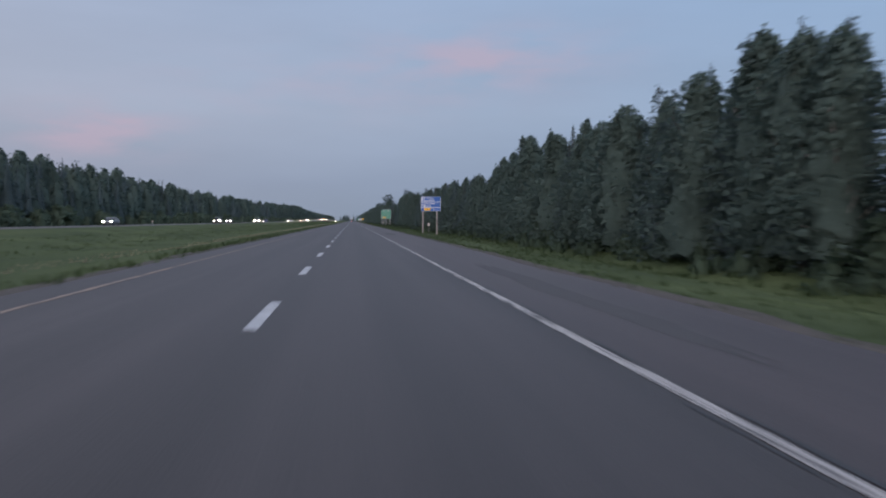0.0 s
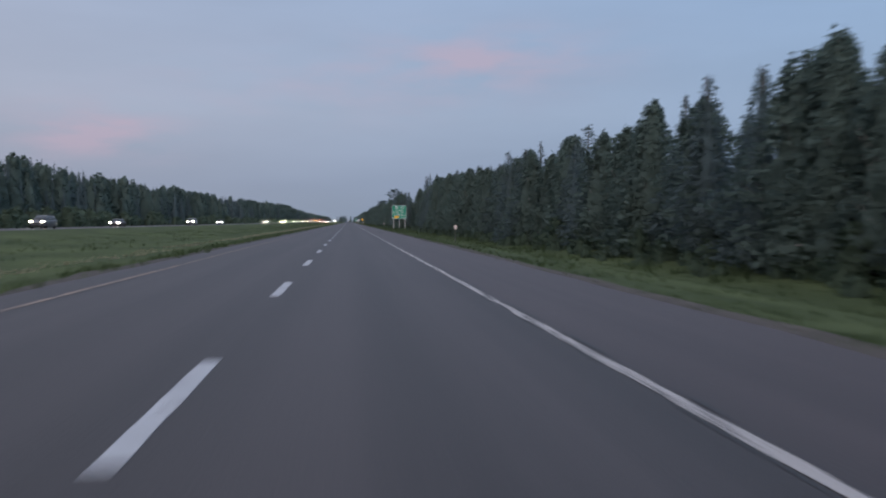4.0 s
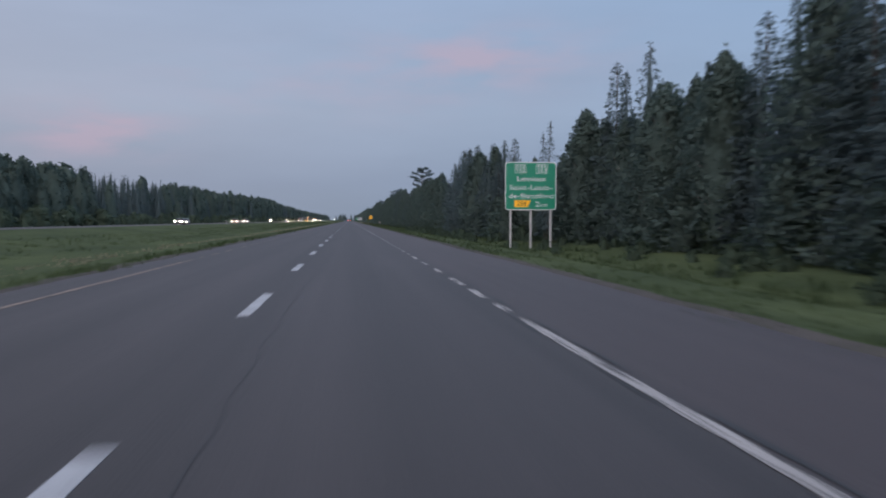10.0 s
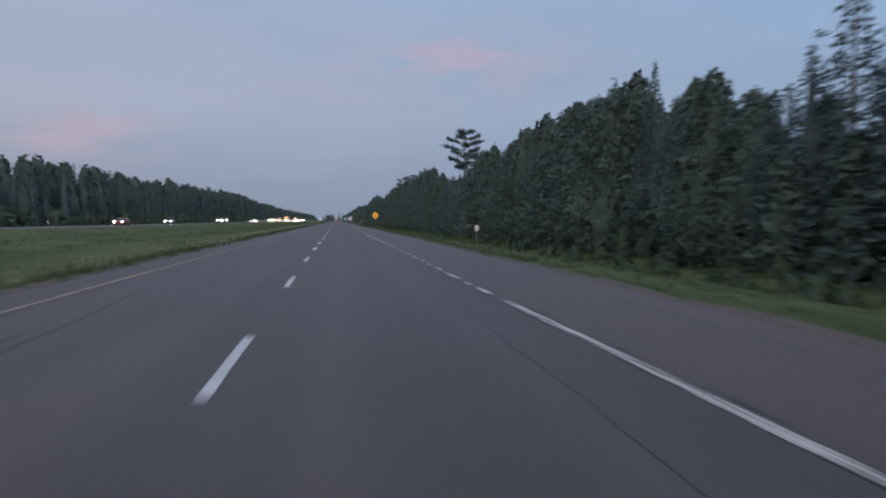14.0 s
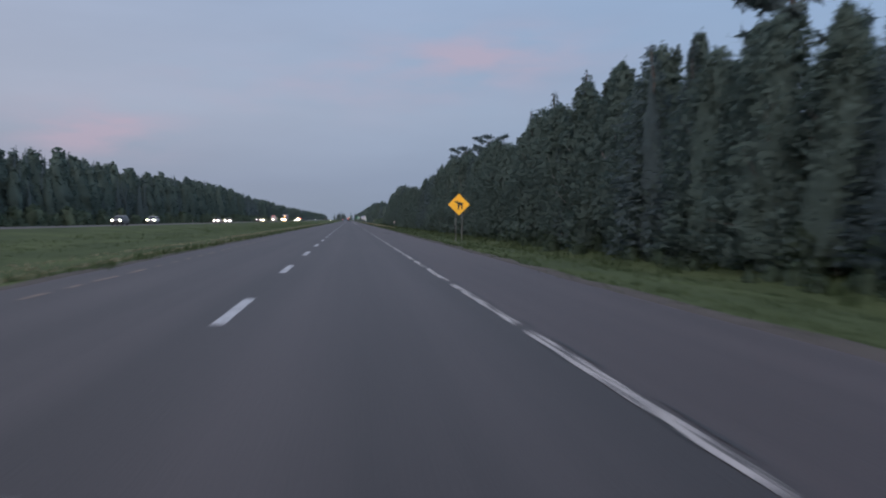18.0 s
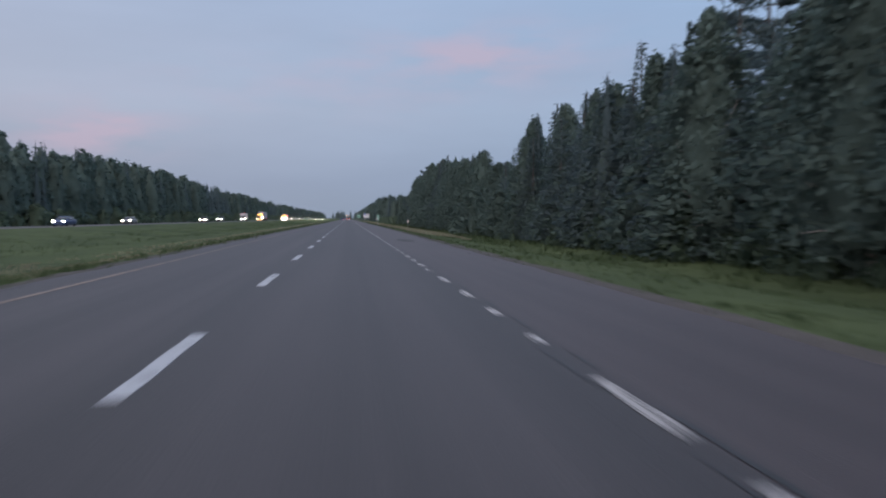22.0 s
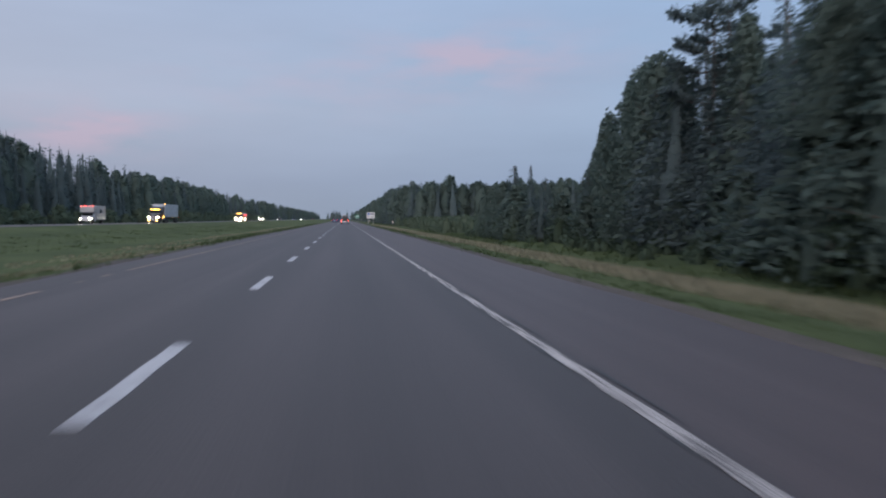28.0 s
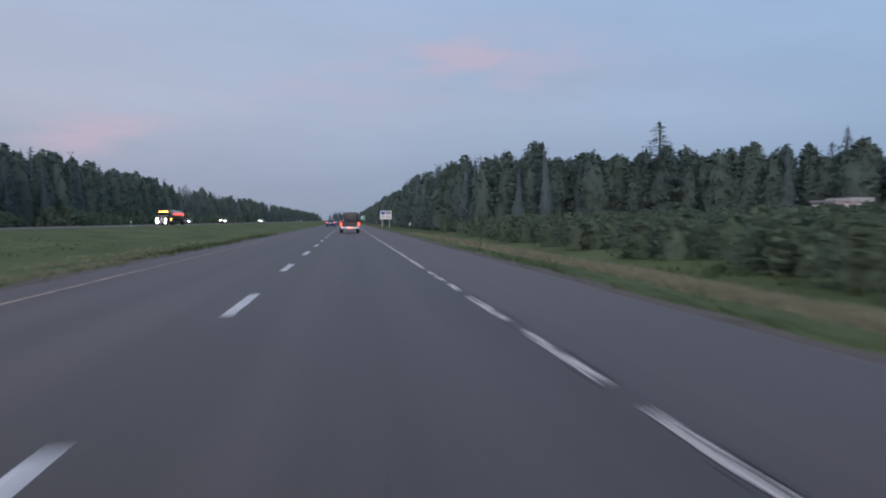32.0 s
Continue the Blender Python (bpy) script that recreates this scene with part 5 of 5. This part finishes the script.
def make_car(paint, label, suv=False, lights="head", group="oncoming cars"):
    """A car or sport utility vehicle, nose towards -y."""
    s = empty("car")
    tagged(s, label, "car", group)
    up = 0.22 if suv else 0.0
    bm = bmesh.new()
    loft(bm, [ring(y, hw, z0 + up * 0.4, z1 + up) for y, hw, z0, z1 in ((-2.32, 0.66, 0.38, 0.60), (-2.22, 0.82, 0.25, 0.72), (-1.9, 0.89, 0.2, 0.80), (-1.15, 0.91, 0.19, 0.92), (0.0, 0.92, 0.18, 0.95),
                                                               (1.5, 0.91, 0.19, 0.99), (2.1, 0.87, 0.24, 0.98), (2.3, 0.74, 0.36, 0.84))])
    part("body", bm, paint, s, smooth=True)
    rear = 2.15 if suv else 1.75
    bm = bmesh.new()
    loft(bm, [ring(y, hw, 0.86 + up, z1 + up * 1.5, 0.12, 4, tp) for y, hw, z1, tp in ((-1.2, 0.80, 0.93, 0.95), (-0.75, 0.83, 1.2, 0.88), (-0.3, 0.84, 1.41, 0.80), (0.9, 0.84, 1.44, 0.80), (rear - 0.35, 0.83, 1.36, 0.82), (rear, 0.80, 0.98, 0.9))])
    part("windows", bm, M_GLASS, s, "dark tinted glass", True)
    bm = bmesh.new()
    loft(bm, [ring(y, hw, 1.36 + up * 1.5, z1 + up * 1.5, 0.05, 3) for y, hw, z1 in ((-0.35, 0.60, 1.405), (0.0, 0.665, 1.455), (0.8, 0.665, 1.46), (rear - 0.4, 0.63, 1.40))])
    part("roof", bm, paint, s, smooth=True)
    for sx in (-1, 1):
        bm = bmesh.new()
        tube(bm, [(sx * 0.80, -1.18, 0.92 + up), (sx * 0.68, -0.32, 1.41 + up * 1.5)], [0.035, 0.035], 5)
        part("pillar", bm, paint, s)
        boxed("mirror", (sx * 0.98 - 0.09, sx * 0.98 + 0.09, -0.78, -0.62, 0.95 + up, 1.08 + up), paint, s, bevel=0.03)
        for wy in (-1.42, 1.38):
            lathe_wheel(s, sx * 0.80, wy, 0.32 + up * 0.25, 0.21)
        lamp_part("headlight", s, sx * 0.64, -2.2, 0.66 + up, 0.40, 0.24, M_HEAD if lights == "head" else M_CHROME, "lit headlight" if lights == "head" else "")
        lamp_part("tail_light", s, sx * 0.70, 2.2, 0.82 + up, 0.26, 0.18, M_TAIL, "lit red tail light")
    boxed("grille", (-0.42, 0.42, -2.345, -2.2, 0.48 + up * 0.6, 0.62 + up * 0.8), M_RUBBER, s, bevel=0.02)
    boxed("bumper", (-0.78, 0.78, -2.36, -2.1, 0.27 + up * 0.4, 0.42 + up * 0.4), M_RUBBER if suv else paint, s, bevel=0.05)
    if lights == "tail":
        boxed("number_plate", (-0.26, 0.26, 2.31, 2.33, 0.62, 0.75), M_WHITE, s)
    return s


def place(s, x, y, z, rz=0):
    """Puts a copy of the vehicle on the road."""
    return copy_thing(s, pose(x, y, z, 0, 0, rz))


ROAD_L = 0.302
kinds = [make_car(PAINTS[0], "silver saloon car with lit headlights on the opposite carriageway"), make_car(PAINTS[1], "black saloon car with lit headlights on the opposite carriageway"),
         make_car(PAINTS[2], "white sport utility car with lit headlights on the opposite carriageway", suv=True), make_car(PAINTS[3], "dark red saloon car with lit headlights on the opposite carriageway"),
         make_car(PAINTS[5], "grey sport utility car with lit headlights on the opposite carriageway", suv=True), make_car(PAINTS[4], "dark blue saloon car with lit headlights on the opposite carriageway")]
ONCOMING = [(138, -41.6), (223, -38.0), (266, -41.6), (314, -38.0), (377, -41.6), (484, -38.0), (506, -41.6), (568, -38.0), (624, -41.6), (683, -38.0), (719, -41.6), (779, -38.0), (823, -41.6), (880, -38.0), (928, -41.6),
            (1178, -41.6), (1215, -38.0), (1315, -38.0), (1352, -41.6), (1446, -38.0), (1558, -38.0), (1668, -41.6), (1795, -38.0), (1990, -38.0), (2250, -38.0)]
order = [0, 4, 1, 2, 5, 0, 0, 3, 1, 4, 2, 5, 0, 1, 4]
first = set()
for i, (vy, vx) in enumerate(ONCOMING):
    k = order[i % len(order)]
    if k in first:
        place(kinds[k], vx, vy, ROAD_L)
    else:
        first.add(k)
        kinds[k].matrix_basis = pose(vx, vy, ROAD_L)


def semi(x, y, z, tank=False):
    """Long-nosed tractor with a box or tank trailer, nose towards -y."""
    s = empty("semi_truck")
    tagged(s, "dark tractor with a pale box trailer and lit amber lamps" if not tank else "dark tractor with a tank trailer edged by red marker lamps", "truck")
    cab = PAINTS[1]
    bm = bmesh.new()
    loft(bm, [ring(yy, hw, 0.55, z1, 0.14) for yy, hw, z1 in ((-8.6, 0.72, 1.5), (-8.4, 0.85, 1.7), (-7.2, 0.95, 1.9), (-6.9, 1.0, 1.95))])
    part("hood", bm, cab, s, smooth=True)
    bm = bmesh.new()
    loft(bm, [ring(yy, hw, 0.7, z1, 0.15) for yy, hw, z1 in ((-6.95, 1.1, 1.95), (-6.6, 1.15, 2.75), (-6.1, 1.17, 3.1), (-4.6, 1.2, 3.55 if not tank else 3.05), (-4.2, 1.2, 3.55 if not tank else 3.05))])
    part("cab", bm, cab, s, smooth=True)
    boxed("windshield", (-1.0, 1.0, -6.86, -6.70, 2.0, 2.62), M_GLASS, s, "dark glass")
    boxed("grille", (-0.6, 0.6, -8.66, -8.55, 0.75, 1.55), M_CHROME, s, "bright grille", 0.03)
    boxed("bumper", (-1.15, 1.15, -8.8, -8.5, 0.4, 0.72), M_CHROME, s, "bright bumper", 0.05)
    boxed("chassis", (-0.5, 0.5, -8.3, -2.2, 0.55, 0.85), M_RUBBER, s)
    for sx in (-1, 1):
        lamp_part("headlight", s, sx * 0.88, -8.5, 1.2, 0.4, 0.3, M_HEAD, "lit headlight", 0.1)
        lamp_part("fog_lamp", s, sx * 0.8, -8.83, 0.55, 0.32, 0.26, M_AMBER if not tank else M_HEAD, "lit amber lamp", 0.05)
        boxed("side_window", (sx * 1.16 - 0.02, sx * 1.16 + 0.02, -6.4, -5.5, 2.05, 2.65), M_GLASS, s)
        bm = bmesh.new()
        post(bm, sx * 1.28, -4.5, 1.0, 4.0, 0.08)
        part("exhaust_stack", bm, M_CHROME, s, "bright exhaust stack")
        bm = bmesh.new()
        post(bm, 0, 0, 0, 1.5, 0.33, 14)
        bmesh.ops.rotate(bm, verts=bm.verts, cent=(0, 0, 0), matrix=Matrix.Rotation(radians(90), 3, "X"))
        bmesh.ops.translate(bm, verts=bm.verts, vec=(sx * 1.05, -4.4, 0.85))
        part("fuel_tank", bm, M_CHROME, s)
        boxed("mirror", (sx * 1.42 - 0.06, sx * 1.42 + 0.06, -6.6, -6.5, 1.95, 2.5), M_RUBBER, s)
        for wy in (-7.7, -3.4, -2.1, 6.6, 7.9):
            lathe_wheel(s, sx * 1.02, wy, 0.5, 0.32 if wy < -7 else 0.5)
        lamp_part("marker_lamp", s, sx * 0.75, -6.55, 2.84, 0.34, 0.2, M_AMBER, "lit amber lamp")
        lamp_part("marker_lamp", s, sx * 1.3, -5.2, 1.3, 0.12, 0.4, M_AMBER, "lit amber lamp", 0.2)
    lamp_part("marker_lamp", s, 0, -6.55, 2.88, 0.75, 0.26, M_AMBER, "lit amber lamp")
    if tank:
        bm = bmesh.new()
        loft(bm, [[(r * math.cos(2 * math.pi * k / 16), yy, 2.25 + 0.85 * r * math.sin(2 * math.pi * k / 16)) for k in range(16)] for yy, r in ((-3.2, 0.6), (-3.0, 1.05), (-2.6, 1.2), (8.0, 1.2), (8.4, 1.0), (8.5, 0.6))])
        part("tank", bm, PAINTS[0], s, "pale rounded tank", True)
        for k in range(10):
            lamp_part("marker_lamp", s, 1.19, -2.2 + k * 1.1, 2.35, 0.06, 0.5, M_TAIL, "lit red marker lamp", 0.16)
        boxed("chassis", (-0.55, 0.55, -3.0, 8.4, 0.9, 1.25), M_RUBBER, s)
    else:
        boxed("trailer_box", (-1.29, 1.29, -3.6, 8.9, 1.25, 4.05), M_TRAILER, s, "pale grey trailer box", 0.05)
        for k in range(11):
            boxed("trailer_rib", (1.29, 1.305, -3.3 + 1.17 * k, -3.25 + 1.17 * k, 1.3, 4.0), PAINTS[0], s)
        boxed("chassis", (-0.55, 0.55, -3.2, 8.6, 0.9, 1.25), M_RUBBER, s)
        for yy, zz, mt in ((-3.62, 4.1, M_AMBER), (3.0, 1.2, M_AMBER), (8.8, 1.3, M_TAIL)):
            lamp_part("marker_lamp", s, 1.31, yy, zz, 0.06, 0.18, mt, "lit marker lamp", 0.1)
    s.matrix_basis = pose(x, y, z)
    return s


M_TRAILER = material("pale_trailer_panel", (0.44, 0.46, 0.50), 0.5, (0.36, 0.38, 0.42), 0.4, 8.0, 0.05, mixfac=0.9)
semi(-38.0, 1019.0, ROAD_L)
semi(-38.0, 1143.0, ROAD_L, tank=True)

# camper: van cab with a tall white body
s = tagged(empty("camper_van"), "white camper with red roof lamps on the opposite carriageway", "camper")
bm = bmesh.new()
loft(bm, [ring(yy, hw, 0.4, z1, 0.16) for yy, hw, z1 in ((-3.5, 0.8, 0.95), (-3.3, 0.95, 1.1), (-2.5, 0.98, 1.25), (-1.7, 0.98, 1.95), (-0.8, 0.98, 2.0))])
part("cab", bm, PAINTS[2], s, smooth=True)
boxed("windshield", (-0.82, 0.82, -2.36, -1.75, 1.28, 1.85), M_GLASS, s, "dark glass")
boxed("box_body", (-1.2, 1.2, -1.2, 3.6, 0.7, 3.1), PAINTS[2], s, "white box body", 0.08)
boxed("cab_bunk", (-1.18, 1.18, -2.35, -1.15, 1.95, 3.08), PAINTS[2], s, "white bunk over the cab", 0.12)
boxed("side_window", (1.19, 1.215, 0.4, 1.3, 1.9, 2.5), M_GLASS, s)
boxed("bumper", (-0.95, 0.95, -3.62, -3.35, 0.4, 0.62), M_CHROME, s, bevel=0.04)
for sx in (-1, 1):
    lamp_part("headlight", s, sx * 0.72, -3.42, 0.85, 0.4, 0.24, M_HEAD, "lit headlight", 0.1)
    for wy in (-2.6, 1.8):
        lathe_wheel(s, sx * 0.95, wy, 0.37, 0.26)
for k in range(5):
    lamp_part("marker_lamp", s, -0.9 + 0.45 * k, -2.36, 3.02, 0.2, 0.1, M_TAIL, "lit red marker lamp")
s.matrix_basis = pose(-41.6, 984.0, ROAD_L)


# ---- traffic ahead in the same direction (tails towards the camera) ----
def pickup(x, y):
    s = empty("pickup_truck")
    tagged(s, "dark pickup truck with a loaded bed and lit red tail lights", "pickup")
    paint = PAINTS[1]
    bm = bmesh.new()
    loft(bm, [ring(yy, hw, 0.45, z1, 0.14) for yy, hw, z1 in ((-2.8, 0.94, 1.12), (-2.7, 0.99, 1.15), (-0.6, 1.0, 1.15), (1.3, 1.0, 1.15), (2.4, 0.98, 1.1), (2.9, 0.85, 0.95))])
    part("body", bm, paint, s, smooth=True)
    bm = bmesh.new()
    loft(bm, [ring(yy, hw, 1.1, z1, 0.14, 4, 0.84) for yy, hw, z1 in ((-0.75, 0.92, 1.15), (-0.55, 0.93, 1.85), (0.7, 0.93, 1.9), (1.5, 0.9, 1.2))])
    part("cab", bm, M_GLASS, s, "dark glass cab", True)
    bm = bmesh.new()
    loft(bm, [ring(yy, hw, 1.8, z1, 0.05, 3) for yy, hw, z1 in ((-0.6, 0.70, 1.88), (0.2, 0.76, 1.94), (0.8, 0.70, 1.9))])
    part("roof", bm, paint, s, smooth=True)
    boxed("tailgate", (-0.82, 0.82, -2.84, -2.76, 0.6, 1.12), paint, s, "dark tailgate", 0.02)
    boxed("bumper", (-0.98, 0.98, -3.0, -2.78, 0.45, 0.66), M_CHROME, s, "dull metal bumper", 0.04)
    for sx in (-1, 1):
        lamp_part("tail_light", s, sx * 0.90, -2.82, 0.92, 0.16, 0.42, M_TAIL, "lit red tail light")
        for wy in (-1.7, 1.9):
            lathe_wheel(s, sx * 0.86, wy, 0.4, 0.27)
    for k in (-0.16, 0, 0.16):
        lamp_part("marker_lamp", s, k, -3.0, 0.56, 0.12, 0.1, M_TAIL, "lit red marker lamp")
    boxed("mirror", (-1.22, -1.02, 1.0, 1.1, 1.2, 1.4), paint, s)
    boxed("mirror", (1.02, 1.22, 1.0, 1.1, 1.2, 1.4), paint, s)
    s.matrix_basis = pose(x, y, 0.002)
    # the load
    M_LOAD = material("dark_canvas", (0.075, 0.07, 0.07), 0.9, (0.04, 0.04, 0.045), 2.0, 14.0, 0.5)
    bm = bmesh.new()
    loft(bm, [ring(yy, hw, 0.0, z1, 0.12) for yy, hw, z1 in ((-0.9, 0.55, 0.75), (-0.6, 0.72, 0.95), (0.5, 0.75, 1.0), (0.8, 0.6, 0.85))])
    o = part("load_bundle", bm, M_LOAD, None, smooth=True)
    o.matrix_basis = pose(x + 0.1, y - 1.75, 1.15)
    tagged(o, "dark tarpaulin-covered load in the pickup's bed", "cargo")
    return s


pickup(1.85, 1049.0)
tails = make_car(PAINTS[4], "dark car with lit tail lights on the road ahead", lights="tail", group="cars ahead")
tails.matrix_basis = pose(-1.9, 1128.0, 0.002, 0, 0, 180)
for vx, vy in ((-1.8, 1185.0), (-1.9, 1262.0), (1.8, 1340.0), (-1.85, 1390.0), (1.85, 1490.0)):
    place(tails, vx, vy, 0.002, 180)

s = tagged(empty("box_truck"), "pale box truck with amber lamps in the lane ahead", "truck")
boxed("cargo_box", (-1.22, 1.22, -3.5, 2.6, 0.95, 3.65), M_TRAILER, s, "pale cargo box", 0.05)
boxed("rear_door", (-1.1, -0.02, -3.53, -3.5, 1.05, 3.5), PAINTS[0], s)
boxed("rear_door", (0.02, 1.1, -3.53, -3.5, 1.05, 3.5), PAINTS[0], s)
boxed("cab", (-1.0, 1.0, 2.7, 4.6, 0.6, 2.4), PAINTS[2], s, bevel=0.15)
boxed("chassis", (-0.5, 0.5, -3.3, 4.4, 0.55, 0.95), M_RUBBER, s)
for sx in (-1, 1):
    lamp_part("tail_light", s, sx * 1.0, -3.5, 0.8, 0.26, 0.2, M_TAIL, "lit red tail light")
    lamp_part("marker_lamp", s, sx * 1.1, -3.52, 3.55, 0.16, 0.12, M_AMBER, "lit amber lamp")
    for wy in (-2.2, 3.6):
        lathe_wheel(s, sx * 0.95, wy, 0.45, 0.4)
s.matrix_basis = pose(1.6, 1272.0, 0.002)
